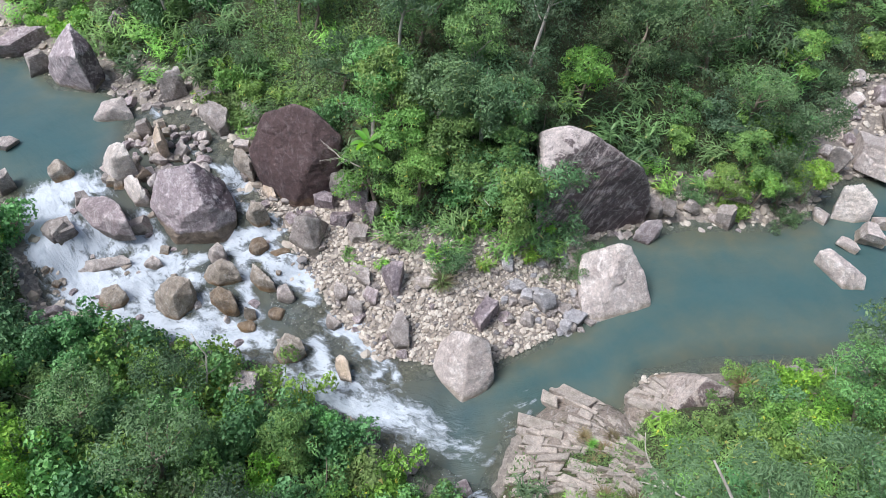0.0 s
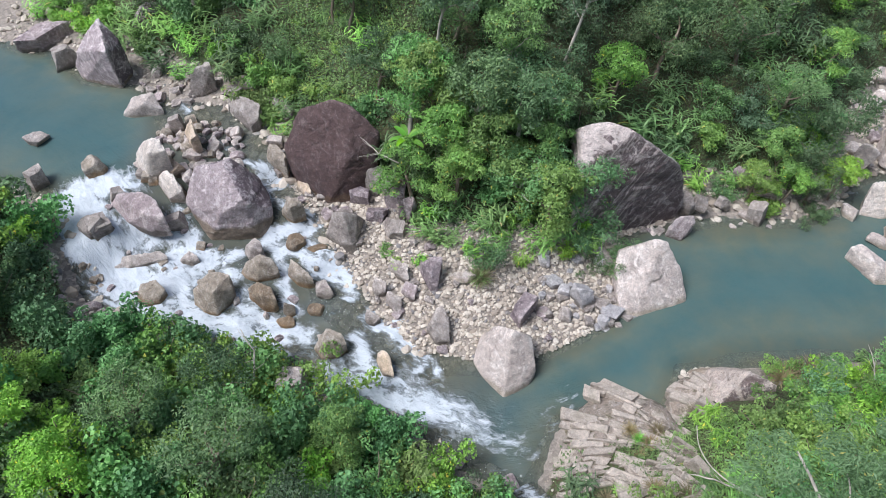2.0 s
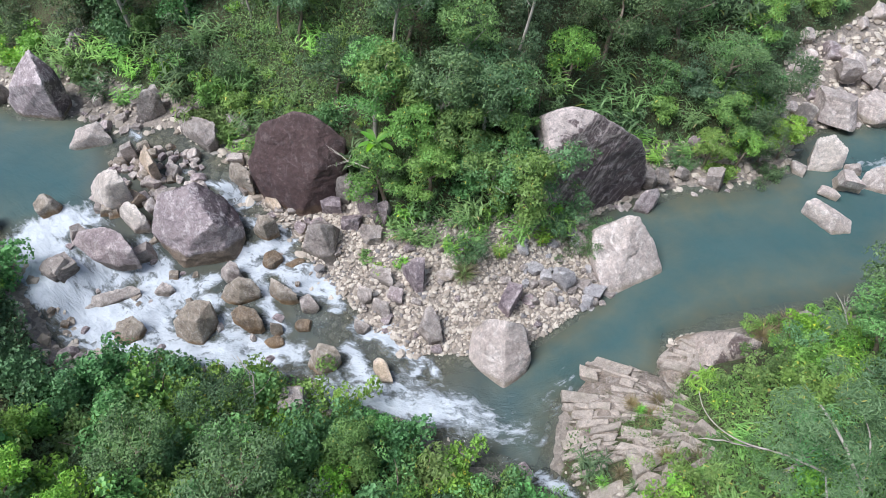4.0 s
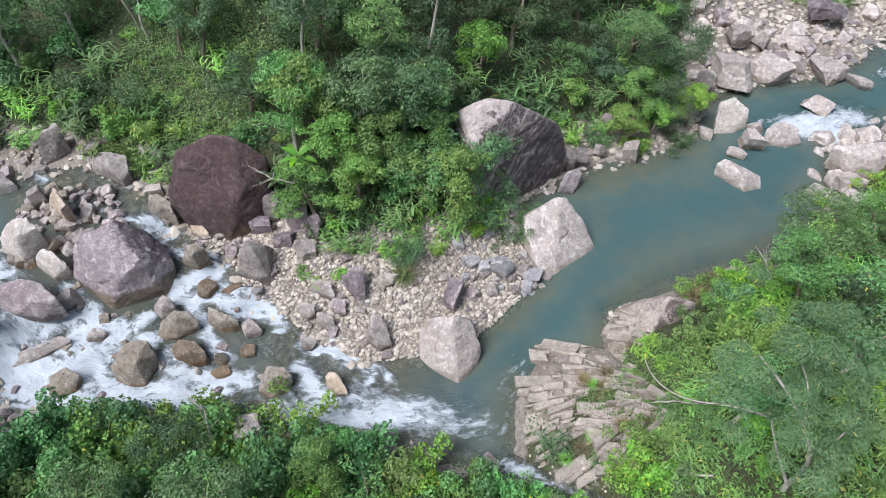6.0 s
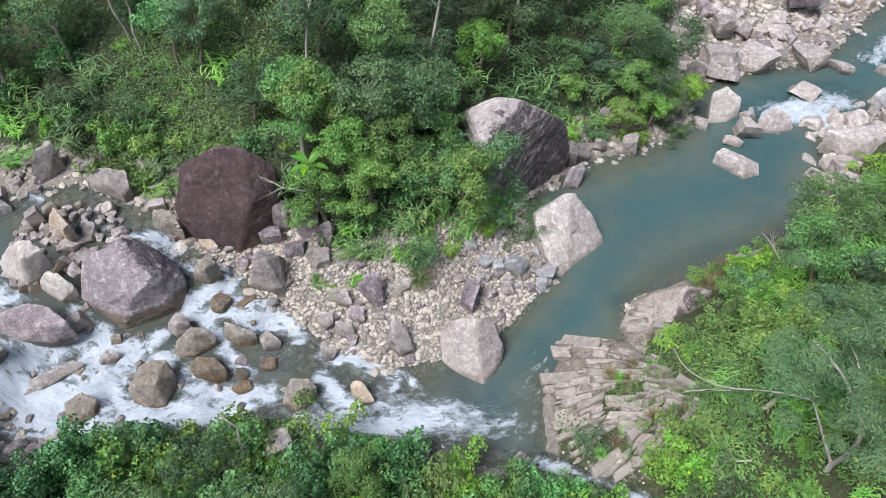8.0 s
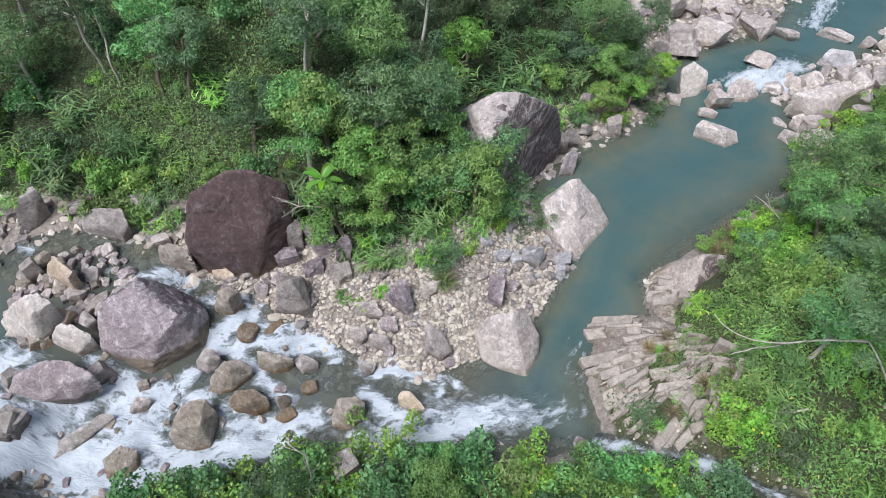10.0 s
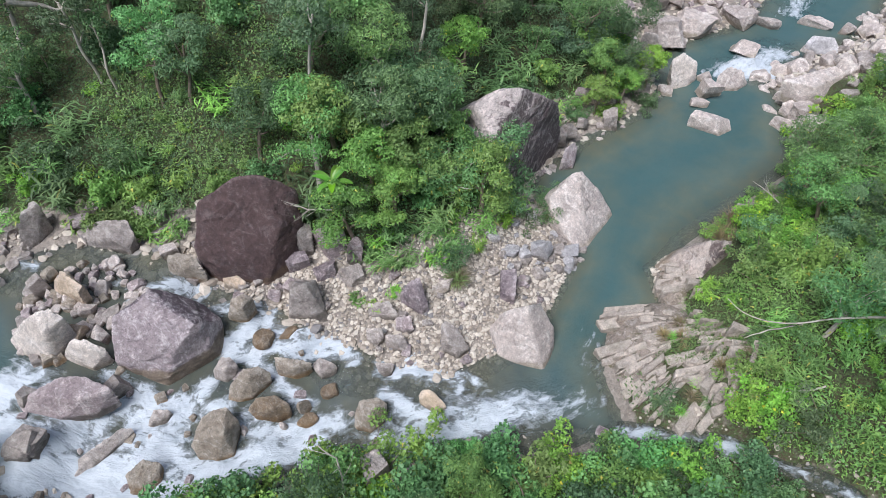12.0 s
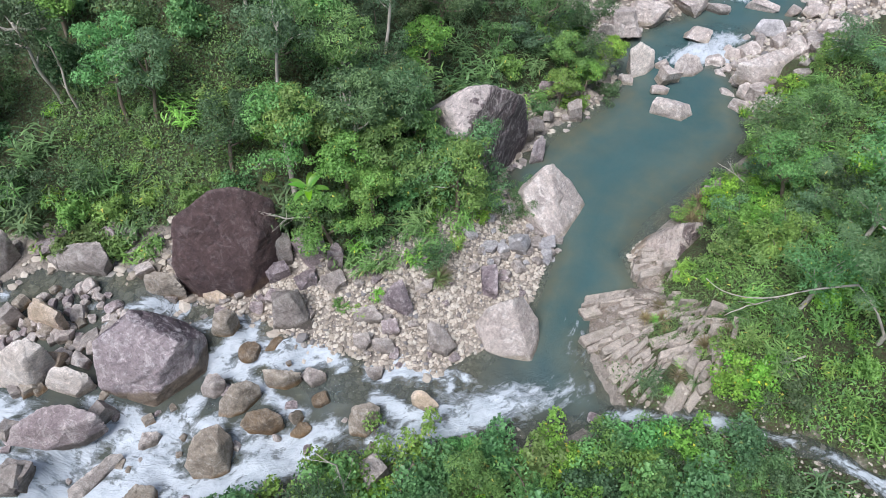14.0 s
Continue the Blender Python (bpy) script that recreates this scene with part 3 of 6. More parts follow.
def rock_mesh(name, w, d, h, seed, material, detail=4, facets=7, rough=1.0, bury=0.3, worn=0.0):
    """A boulder of that width, depth and height above its base: a body split along three joint sets, with corners knocked off, then roughened. worn: how far the water has rounded it."""
    rng = np.random.default_rng(seed)
    ball = bmesh.new()
    bmesh.ops.create_icosphere(ball, subdivisions=detail, radius=1.0)
    p = np.array([v.co[:] for v in ball.verts])
    p = np.sign(p) * np.abs(p) ** (0.7 + 0.3 * worn)
    planes = []
    spin = np.array(Euler((rng.normal(0, 0.25), rng.normal(0, 0.25), rng.uniform(0, 6.3))).to_matrix())
    for axis in np.vstack([np.eye(3), -np.eye(3)]):
        n = spin @ axis + rng.normal(0, 0.16, 3)
        planes.append((n / np.linalg.norm(n), rng.uniform(0.46, 0.74) + 0.25 * worn))
    for _ in range(facets):
        n = rng.normal(size=3)
        n[2] = abs(n[2]) * 0.8
        n /= np.linalg.norm(n)
        planes.append((n, rng.uniform(0.68, 0.98) + 0.1 * worn))
    for n, dist in planes:
        over = np.maximum(0, p @ n - dist)
        p -= np.outer(over * (0.985 - 0.15 * worn), n)
    lo, hi = p.min(0), p.max(0)
    p = (p - lo) / (hi - lo) - np.array((0.5, 0.5, 0))
    p *= np.array((w, d, h * (1 + bury)))
    p[:, 2] -= h * bury
    size = (w * d * h) ** (1 / 3)
    p = roughen(p, np.array((0, 0, h * 0.4)), size, seed, rough, worn)
    for v, q in zip(ball.verts, p):
        v.co = q
    mesh = bpy.data.meshes.new(name)
    ball.to_mesh(mesh)
    ball.free()
    mesh.materials.append(material)
    mesh.polygons.foreach_set("use_smooth", [True] * len(mesh.polygons))
    mesh.set_sharp_from_angle(angle=radians(24))
    return mesh


LOOKS = {"dark": "dark purplish boulder with weathered patina", "brown": "large dark brown weathered boulder", "purple": "large grey boulder with a purple-black top",
         "giant": "huge dark boulder streaked with pale scratches", "grey": "grey granite boulder", "pale": "pale granite boulder", "white": "whitish angular granite boulder", "pink": "pinkish grey granite boulder",
         "tan": "tan angular granite boulder", "stain": "grey boulder stained ochre by the water", "wet": "wet brown boulder in the rapids", "blue": "bluish grey angular boulder", "slab": "smooth sloping slab of pale and purple rock"}


def boulder(x, y, z, w, d, h, turn, seed, look_of, where="beside the stream", worn=None):
    size = max(w, d, h)
    if worn is None:
        worn = {"wet": 0.85, "stain": 0.35, "grey": 0.1}.get(look_of, 0.0)
    mesh = rock_mesh("boulder", w, d, h, seed, ROCK[look_of], 5 if size > 2.5 else 4, 5, worn=worn)
    ob = new("boulder", mesh)
    ob.matrix_world = pose(x, y, z, 0, 0, turn)
    return tagged(ob, f"{LOOKS[look_of]} {where}", "boulder", "boulders of the stream")


def hewn(x, y, z, high, seed, look_of, where, worn, cuts):
    """A boulder bounded by joint planes, each by its facing (turn, rise) and its distance from the middle; the edges are rounded as far as it is worn."""
    ways = [(math.cos(radians(a)) * math.cos(radians(e)), math.sin(radians(a)) * math.cos(radians(e)), math.sin(radians(e))) for a, e, _ in cuts] + [(0, 0, -1)]
    gaps = np.array([d for _, _, d in cuts] + [high / 2])
    ball = bmesh.new()
    reach = float(np.median(gaps))
    bmesh.ops.create_icosphere(ball, subdivisions=6 if reach > 1.85 else 5 if reach > 0.7 else 4, radius=1.0)
    p = np.array([v.co[:] for v in ball.verts])
    power = 80 - 66 * worn
    near = np.maximum(p @ np.array(ways).T, 0) / gaps
    p = p / (near ** power).sum(1)[:, None] ** (1 / power)
    p = roughen(p, np.zeros(3), 1.5 * reach, seed, 0.62, worn)
    for v, q in zip(ball.verts, p):
        v.co = q
    mesh = bpy.data.meshes.new("boulder")
    ball.to_mesh(mesh)
    ball.free()
    mesh.materials.append(ROCK[look_of])
    mesh.polygons.foreach_set("use_smooth", [True] * len(mesh.polygons))
    mesh.set_sharp_from_angle(angle=radians(30))
    foot = max(float(water_level(x, y)), land_height(x, y)) - 0.1
    mesh.transform(Matrix.Translation((0, 0, z - foot)))
    ob = new("boulder", mesh)
    ob.matrix_world = pose(x, y, foot)
    return tagged(ob, f"{LOOKS[look_of]} {where}", "boulder", "boulders of the stream")


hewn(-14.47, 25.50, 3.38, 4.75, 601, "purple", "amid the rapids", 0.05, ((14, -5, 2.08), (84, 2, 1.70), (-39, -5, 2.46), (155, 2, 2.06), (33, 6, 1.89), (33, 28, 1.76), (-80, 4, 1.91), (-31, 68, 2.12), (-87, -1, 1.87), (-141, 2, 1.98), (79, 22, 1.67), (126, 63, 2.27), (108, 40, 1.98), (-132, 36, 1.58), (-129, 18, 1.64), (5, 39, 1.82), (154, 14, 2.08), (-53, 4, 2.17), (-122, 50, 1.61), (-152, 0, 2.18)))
hewn(-8.89, 28.11, 5.30, 5.40, 602, "brown", "under the wooded slope", 0.04, ((-75, 32, 2.12), (-66, 17, 2.33), (-26, 0, 2.86), (4, -7, 2.43), (62, 36, 1.66), (-110, 36, 1.54), (-80, 2, 2.28), (-112, 17, 1.62), (-119, 29, 1.28), (-150, 0, 2.48), (-72, 2, 2.37), (94, 36, 1.48), (107, -48, 2.01), (107, 25, 1.58), (-133, 39, 1.55), (142, 10, 1.86), (145, 0, 1.99), (41, 26, 1.74), (-125, 0, 2.26), (-121, 8, 1.97)))
hewn(7.97, 21.36, 0.87, 4.14, 603, "pale", "standing in the pool", 0.00, ((-179, -3, 1.90), (74, 28, 1.86), (93, 28, 1.83), (113, 39, 1.94), (-148, 38, 1.59), (-112, 51, 0.95), (-90, 43, 0.82), (37, 10, 1.42), (10, 12, 1.52), (-47, 37, 1.06), (166, 6, 1.98), (-72, 37, 0.69), (-136, 0, 2.41), (94, 4, 2.03), (2, 0, 1.94), (-70, 0, 1.70)))
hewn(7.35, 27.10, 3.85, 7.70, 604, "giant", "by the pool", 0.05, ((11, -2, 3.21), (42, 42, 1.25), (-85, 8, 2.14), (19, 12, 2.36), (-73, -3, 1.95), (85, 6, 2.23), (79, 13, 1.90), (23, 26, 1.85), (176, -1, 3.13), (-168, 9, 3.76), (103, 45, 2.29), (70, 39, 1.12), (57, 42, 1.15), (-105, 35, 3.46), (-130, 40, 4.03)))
hewn(-0.15, 16.50, 0.93, 3.65, 605, "pale", "at the tip of the gravel bar", 0.10, ((-36, 0, 1.47), (67, 33, 1.48), (-139, 0, 1.33), (-58, 0, 1.43), (-61, 17, 1.07), (-73, 34, 0.74), (-132, 34, 0.54), (-53, 38, 1.02), (6, 4, 1.41), (179, 41, 0.92), (-159, 37, 0.68), (-148, 35, 0.58), (163, 0, 1.53), (88, 16, 1.54), (152, 30, 1.28), (163, 10, 1.41), (-160, 0, 1.33)))
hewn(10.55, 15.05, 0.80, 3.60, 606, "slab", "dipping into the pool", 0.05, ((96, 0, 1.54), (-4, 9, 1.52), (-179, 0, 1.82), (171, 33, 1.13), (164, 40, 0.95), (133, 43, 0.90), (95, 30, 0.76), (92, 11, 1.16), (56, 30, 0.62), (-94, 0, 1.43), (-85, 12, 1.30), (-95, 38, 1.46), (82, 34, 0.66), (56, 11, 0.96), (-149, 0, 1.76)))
hewn(-8.25, 23.72, 2.60, 3.20, 607, "grey", "beside the rapids", 0.15, ((147, 0, 0.82), (-110, 0, 0.98), (-131, 0, 0.78), (72, 0, 1.17), (-48, 22, 0.83), (-97, 19, 0.72), (-12, 2, 0.81), (-125, 17, 0.58), (54, 32, 1.02), (67, 47, 1.06), (-136, 22, 0.67), (101, 52, 1.11), (153, 13, 0.79)))
hewn(-14.69, 20.04, 1.94, 1.95, 608, "stain", "in the stream", 0.30, ((-177, 85, 0.92), (-132, -6, 0.91), (-132, 26, 0.54), (97, 3, 0.79), (175, -3, 1.09), (-158, 52, 0.68), (-101, 15, 0.65), (13, -1, 1.05), (120, 3, 0.79), (-54, 10, 0.75), (-31, 39, 1.05), (-101, -7, 0.87), (-41, -5, 0.81), (70, 2, 0.87)))
hewn(-19.19, 24.45, 3.39, 1.75, 609, "pink", "in the stream", 0.10, ((56, 2, 0.86), (-90, -5, 0.93), (-111, 12, 0.48), (90, 2, 0.89), (-127, 27, 0.41), (-116, -6, 0.54), (32, 0, 1.07), (-118, 79, 0.73), (-143, -5, 1.00)))
hewn(-19.03, 27.73, 4.66, 2.75, 610, "white", "in the stream", 0.05, ((-79, 55, 1.38), (-68, -5, 1.13), (-143, 66, 0.98), (33, 1, 0.75), (62, 1, 0.32), (-143, 17, 0.52), (-111, 9, 0.88), (-166, 48, 0.61), (-79, 4, 1.07), (-101, -7, 1.14), (-167, -6, 1.14), (78, 18, 0.57), (-159, 29, 0.43), (-143, -7, 0.93)))
hewn(-17.81, 26.10, 3.77, 1.65, 611, "white", "in the stream", 0.05, ((-53, -7, 0.96), (54, 3, 0.41), (36, 2, 0.42), (-142, -2, 0.37), (148, 33, 0.83), (-141, 13, 0.29), (-123, 29, 0.29), (-124, 60, 0.53), (95, 2, 0.64), (-90, -7, 0.62)))
hewn(-17.18, 29.51, 4.40, 2.05, 612, "tan", "in the stream", 0.05, ((-151, -2, 0.26), (-50, -5, 0.92), (-133, 69, 0.80), (25, 1, 0.32), (63, 3, 0.59), (174, -2, 0.76), (-164, 27, 0.30)))
hewn(-13.04, 22.72, 2.18, 1.35, 613, "grey", "in the stream", 0.70, ((-46, 54, 0.68), (-94, 14, 0.39), (-97, -2, 0.45), (0, 90, 0.68), (14, 0, 0.50), (175, 48, 0.44), (-162, 30, 0.35), (-144, 20, 0.33), (147, -3, 0.55), (56, 3, 0.42), (-55, -5, 0.55), (100, 2, 0.40), (-144, -3, 0.44)))
hewn(-12.50, 21.38, 2.32, 1.65, 614, "stain", "in the stream", 0.50, ((-35, -5, 0.97), (-143, -6, 0.83), (-79, -2, 0.53), (40, 2, 0.71), (-83, 20, 0.43), (-145, 38, 0.41), (-116, 27, 0.38), (-107, -3, 0.56), (125, 1, 0.69), (-53, 50, 0.78), (66, 78, 0.80), (179, 56, 0.55), (99, 4, 0.47), (66, 3, 0.49)))
hewn(-10.34, 21.28, 1.91, 1.25, 615, "stain", "in the stream", 0.30, ((-75, -8, 0.75), (179, -3, 0.76), (0, 90, 0.62), (-59, 69, 0.73), (-156, 28, 0.54), (-101, 3, 0.53), (48, 2, 0.08), (-132, 4, 0.50), (148, 0, 0.79)))
hewn(-12.28, 20.02, 1.71, 1.15, 616, "wet", "in the stream", 0.60, ((-95, 22, 0.51), (-96, -3, 0.57), (-125, -2, 0.40), (-37, -3, 0.97), (-147, 34, 0.40), (-161, 52, 0.46), (0, 90, 0.58), (93, 2, 0.62), (-41, 73, 0.64), (63, 4, 0.46), (-125, 14, 0.35), (25, 0, 0.60), (-159, -3, 0.62)))
hewn(-8.62, 17.39, 1.21, 1.55, 617, "stain", "in the stream", 0.35, ((-44, -5, 0.70), (62, 3, 0.51), (-143, -5, 0.73), (27, 1, 0.69), (-143, 17, 0.58), (176, 36, 0.54), (147, -3, 0.71), (-92, 15, 0.57), (-69, 28, 0.61), (-49, 54, 0.72), (62, 84, 0.72), (112, 1, 0.60), (-85, -3, 0.64)))
hewn(-5.92, 16.41, 0.86, 1.25, 618, "tan", "in the stream", 0.05, ((95, 5, 0.56), (13, 0, 0.31), (-152, 24, 0.23), (-105, -3, 0.47), (-156, -2, 0.31), (156, 0, 0.52), (-129, 43, 0.17), (45, 3, 0.35)))
hewn(-12.34, 28.14, 3.64, 1.65, 619, "stain", "in the stream", 0.35, ((-132, -1, 0.19), (32, 2, 0.45), (-155, 72, 0.65), (-151, 22, 0.27), (147, 0, 0.88), (-75, 51, 1.01), (72, 4, 0.67), (2, -1, 0.72), (-93, -8, 0.81)))
hewn(-14.66, 31.76, 4.15, 1.75, 620, "grey", "in the stream", 0.15, ((74, 3, 0.75), (115, 1, 1.15), (-153, 26, 0.51), (-66, -7, 1.16), (-4, -2, 1.12), (-137, -2, 0.31), (-108, 27, 0.67), (-94, 63, 0.79), (-133, 78, 0.72), (51, 3, 0.68)))
hewn(-10.69, 26.58, 3.05, 1.25, 621, "tan", "in the stream", 0.05, ((23, 0, 0.26), (148, 1, 0.46), (-105, -1, 0.40), (-136, 34, 0.17), (51, 4, 0.26), (-132, -2, 0.32)))
hewn(-11.08, 24.70, 3.15, 1.75, 622, "stain", "in the stream", 0.35, ((-38, 56, 0.83), (110, 2, 0.46), (-117, -5, 0.35), (175, 71, 0.70), (49, 3, 0.45), (-170, 30, 0.43), (-138, 2, 0.34), (-60, -4, 0.39), (74, 4, 0.36)))
hewn(-3.64, 20.97, 2.06, 1.75, 623, "dark", "on the gravel bar", 0.05, ((-62, 44, 0.49), (-114, 24, 0.44), (-152, 14, 0.26), (-153, -2, 0.36), (-129, 69, 0.53), (-100, -4, 0.67), (97, 4, 0.66), (-164, 49, 0.43), (78, 3, 0.67), (-12, -2, 0.48), (154, -1, 0.74)))
hewn(1.03, 19.34, 1.08, 1.55, 624, "dark", "on the gravel bar", 0.05, ((-39, -4, 0.37), (-174, 69, 0.45), (-142, -1, 0.71), (-91, -8, 0.84), (-163, 29, 0.57), (142, 2, 0.42), (48, 2, 0.72)))
hewn(-5.38, 21.50, 1.74, 1.15, 625, "grey", "on the gravel bar", 0.15, ((-137, 49, 0.21), (54, 4, 0.34), (-131, 22, 0.22), (6, -1, 0.52), (-133, -1, 0.27), (150, 0, 0.61), (-108, -2, 0.48)))
hewn(-3.35, 18.43, 1.11, 1.45, 626, "grey", "on the gravel bar", 0.15, ((2, -1, 0.57), (-180, 70, 0.60), (-65, 74, 0.53), (-148, -4, 0.55), (28, 1, 0.59), (167, 26, 0.44), (-146, 11, 0.48), (-91, 36, 0.51), (-65, 50, 0.47), (145, 0, 0.45), (-85, -5, 0.83), (95, 3, 0.76)))
hewn(-5.63, 19.81, 1.10, 1.15, 627, "grey", "on the gravel bar", 0.15, ((-143, 2, 0.21), (-165, 20, 0.33), (0, 90, 0.58), (0, -1, 0.46), (52, 4, 0.31), (-86, 41, 0.44), (-49, -3, 0.62), (156, 0, 0.51)))
hewn(-4.79, 20.37, 1.39, 1.15, 628, "pink", "on the gravel bar", 0.10, ((-131, 24, 0.25), (-17, -2, 0.41), (148, 1, 0.39), (-98, -2, 0.45), (-134, 46, 0.21), (59, 4, 0.29), (-135, -1, 0.31)))
hewn(-6.34, 20.61, 1.50, 1.15, 629, "grey", "on the gravel bar", 0.15, ((-79, -1, 0.42), (-15, -2, 0.41), (-104, 38, 0.33), (-127, 46, 0.28), (-153, 32, 0.30), (53, 4, 0.24), (149, 1, 0.37), (-160, -2, 0.39)))
hewn(-6.67, 19.19, 0.75, 0.85, 630, "grey", "in the stream", 0.15, ((-125, 57, 0.28), (-104, -1, 0.39), (-58, -1, 0.39), (168, -1, 0.38), (52, -1, 0.13)))
hewn(-18.84, 22.23, 2.03, 1.15, 631, "grey", "in the stream", 0.15, ((59, 0, 0.85), (133, -3, 0.82), (-89, 47, 0.15), (-131, -6, 1.16), (-78, -1, 0.17), (96, 4, 0.31)))
hewn(-17.86, 20.15, 1.97, 1.15, 632, "stain", "in the stream", 0.35, ((92, 2, 0.54), (-76, -2, 0.51), (50, 1, 0.58), (-96, 59, 0.22), (-76, 40, 0.31), (168, -3, 0.72), (-126, 61, 0.22), (-32, -2, 0.61), (-123, -4, 0.67)))
hewn(-16.77, 18.18, 1.69, 1.35, 633, "grey", "in the stream", 0.15, ((-54, -3, 0.73), (-104, 44, 0.12), (-148, -4, 0.74), (95, 3, 0.35), (30, 0, 0.79), (-97, -3, 0.41)))
hewn(-16.38, 22.43, 1.87, 0.95, 634, "grey", "in the stream", 0.15, ((-103, 33, 0.24), (-139, -2, 0.45), (-100, -1, 0.30), (-64, -1, 0.36), (-128, 64, 0.32), (125, -2, 0.29), (52, -1, 0.23)))
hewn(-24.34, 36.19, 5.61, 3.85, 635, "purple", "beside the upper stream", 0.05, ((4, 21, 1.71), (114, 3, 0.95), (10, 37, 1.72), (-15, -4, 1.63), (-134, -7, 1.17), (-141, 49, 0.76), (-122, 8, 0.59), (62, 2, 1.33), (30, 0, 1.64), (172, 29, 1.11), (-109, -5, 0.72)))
hewn(-20.87, 32.84, 4.12, 1.45, 636, "pale", "beside the upper stream", 0.05, ((-85, 0, 0.58), (102, 4, 0.51), (-99, 16, 0.66), (-143, 58, 0.65), (-9, 54, 0.81), (171, 80, 0.65), (149, -1, 0.82), (-106, -3, 0.85), (36, -1, 0.74)))
hewn(-17.68, 34.35, 4.92, 2.65, 637, "grey", "beside the upper stream", 0.15, ((-85, 8, 0.30), (-63, -5, 0.44), (120, 4, 0.01), (-93, 56, 0.86), (-106, -7, 0.82), (-85, -7, 0.53), (26, 0, 0.84)))
hewn(-22.29, 40.40, 5.76, 2.05, 638, "pink", "beside the upper stream", 0.10, ((109, -2, 0.25), (-40, 1, 0.68), (26, 0, 1.05), (-112, 25, 0.36), (117, 15, 0.36), (-68, 28, 0.32), (-99, 15, 0.25), (-161, -6, 1.07)))
hewn(20.34, 22.22, 0.32, 1.55, 639, "pale", "in the pool", 0.05, ((41, 3, 0.38), (-149, 15, 0.55), (-149, 79, 0.74), (1, 71, 0.59), (-6, -5, 1.08), (-157, -3, 0.55), (96, 3, 1.11), (-97, 23, 0.77), (-79, 37, 0.81), (-97, -6, 1.01)))
hewn(22.69, 26.87, 0.53, 2.65, 640, "white", "by the downstream rapids", 0.05, ((-109, 28, 0.22), (-87, 12, 0.52), (-83, -5, 0.77), (-106, -8, 0.76), (47, 2, 0.60), (-4, -1, 1.15), (150, -1, 0.80), (82, 3, 0.56)))
hewn(24.95, 24.38, 0.32, 1.75, 641, "pale", "by the downstream rapids", 0.05, ((50, 3, 0.61), (-127, 29, 0.27), (-88, -4, 0.71), (16, -1, 0.98), (-94, 32, 0.35), (129, 0, 0.93), (92, 3, 0.63), (-111, 44, 0.19), (-127, -5, 0.58)))
hewn(27.40, 20.02, 1.43, 2.15, 642, "pale", "by the downstream rapids", 0.05, ((-95, 24, 0.94), (-89, -5, 1.31), (30, 0, 1.16), (-158, 15, 1.39), (-127, 2, 1.21), (-170, -4, 1.59), (-94, 61, 0.98), (-41, -6, 1.94), (155, 82, 0.87), (67, 2, 0.43)))
hewn(25.69, 19.83, 0.25, 1.45, 643, "pale", "by the downstream rapids", 0.05, ((-120, -3, 0.39), (-124, 63, 0.45), (72, 4, 0.48), (26, 2, 0.36), (-127, 31, 0.18), (-177, -3, 0.47), (-2, -1, 0.53)))
hewn(34.49, 23.46, -0.49, 1.65, 644, "blue", "by the downstream rapids", 0.05, ((-106, -5, 0.80), (-147, 58, 0.45), (33, 2, 0.49), (-163, -4, 0.48), (-145, -4, 0.41), (-135, 32, 0.17), (94, 3, 1.00), (-3, -1, 0.82)))
hewn(10.49, 25.04, 0.65, 1.95, 645, "pink", "in the stream", 0.10, ((-51, -2, 0.41), (55, 3, 0.65), (101, 2, 0.29), (-116, -6, 0.44), (-82, 26, 0.18), (-32, -4, 0.61), (121, 5, 0.34)))

# the lesser boulders
boulder(-21.21, 23.51, 3.12, 1.58, 1.26, 0.84, 33, 7, 'grey')
boulder(-15.66, 33.68, 4.29, 1.36, 0.92, 0.47, 17, 11, 'pink')
boulder(-10.85, 23.19, 2.12, 1.12, 1.05, 0.58, 13, 15, 'wet')
boulder(-9.76, 22.94, 1.89, 1.17, 0.59, 0.36, 11, 16, 'wet')
boulder(-1.98, 20.95, 1.66, 1.29, 0.65, 0.41, -9, 40, 'pale')
boulder(4.18, 20.33, 0.50, 1.39, 1.11, 1.22, -24, 41, 'blue')
boulder(2.85, 21.22, 0.68, 1.24, 0.93, 0.44, -20, 42, 'blue')
boulder(5.59, 19.66, 0.13, 1.39, 0.97, 0.49, -28, 43, 'blue')
boulder(3.09, 20.37, 0.49, 0.86, 0.66, 0.30, -22, 44, 'grey')
boulder(9.90, 26.51, 0.14, 0.92, 0.64, 0.32, -29, 47, 'grey')
boulder(11.12, 26.89, 0.60, 1.58, 1.11, 0.83, -31, 48, 'grey')
boulder(21.56, 24.15, 0.03, 1.25, 0.64, 0.44, -47, 50, 'pale')
boulder(22.78, 24.39, 0.29, 1.79, 1.15, 1.05, -48, 53, 'pale')
boulder(24.15, 25.85, -0.12, 1.11, 0.77, 0.62, -48, 54, 'pale')
boulder(30.14, 27.01, -0.86, 2.12, 1.48, 1.02, -52, 55, 'pale')
boulder(20.88, 26.53, -0.14, 1.03, 0.72, 0.74, -44, 56, 'pale')
boulder(25.43, 18.95, -0.08, 1.76, 1.23, 1.67, -57, 57, 'pale')
boulder(15.26, 26.24, 0.07, 1.07, 0.86, 1.26, -37, 58, 'grey')
boulder(14.85, 28.59, 1.17, 1.09, 0.87, 0.81, -34, 59, 'pink')
boulder(26.06, 31.33, -0.50, 3.19, 2.55, 2.02, -44, 60, 'pale')
boulder(29.06, 31.07, -0.52, 3.29, 2.31, 1.25, -47, 61, 'pale')
boulder(23.45, 30.89, -0.42, 1.50, 1.05, 2.01, -42, 62, 'pale')
boulder(30.08, 33.84, -0.14, 1.25, 1.00, 1.19, -46, 63, 'grey')
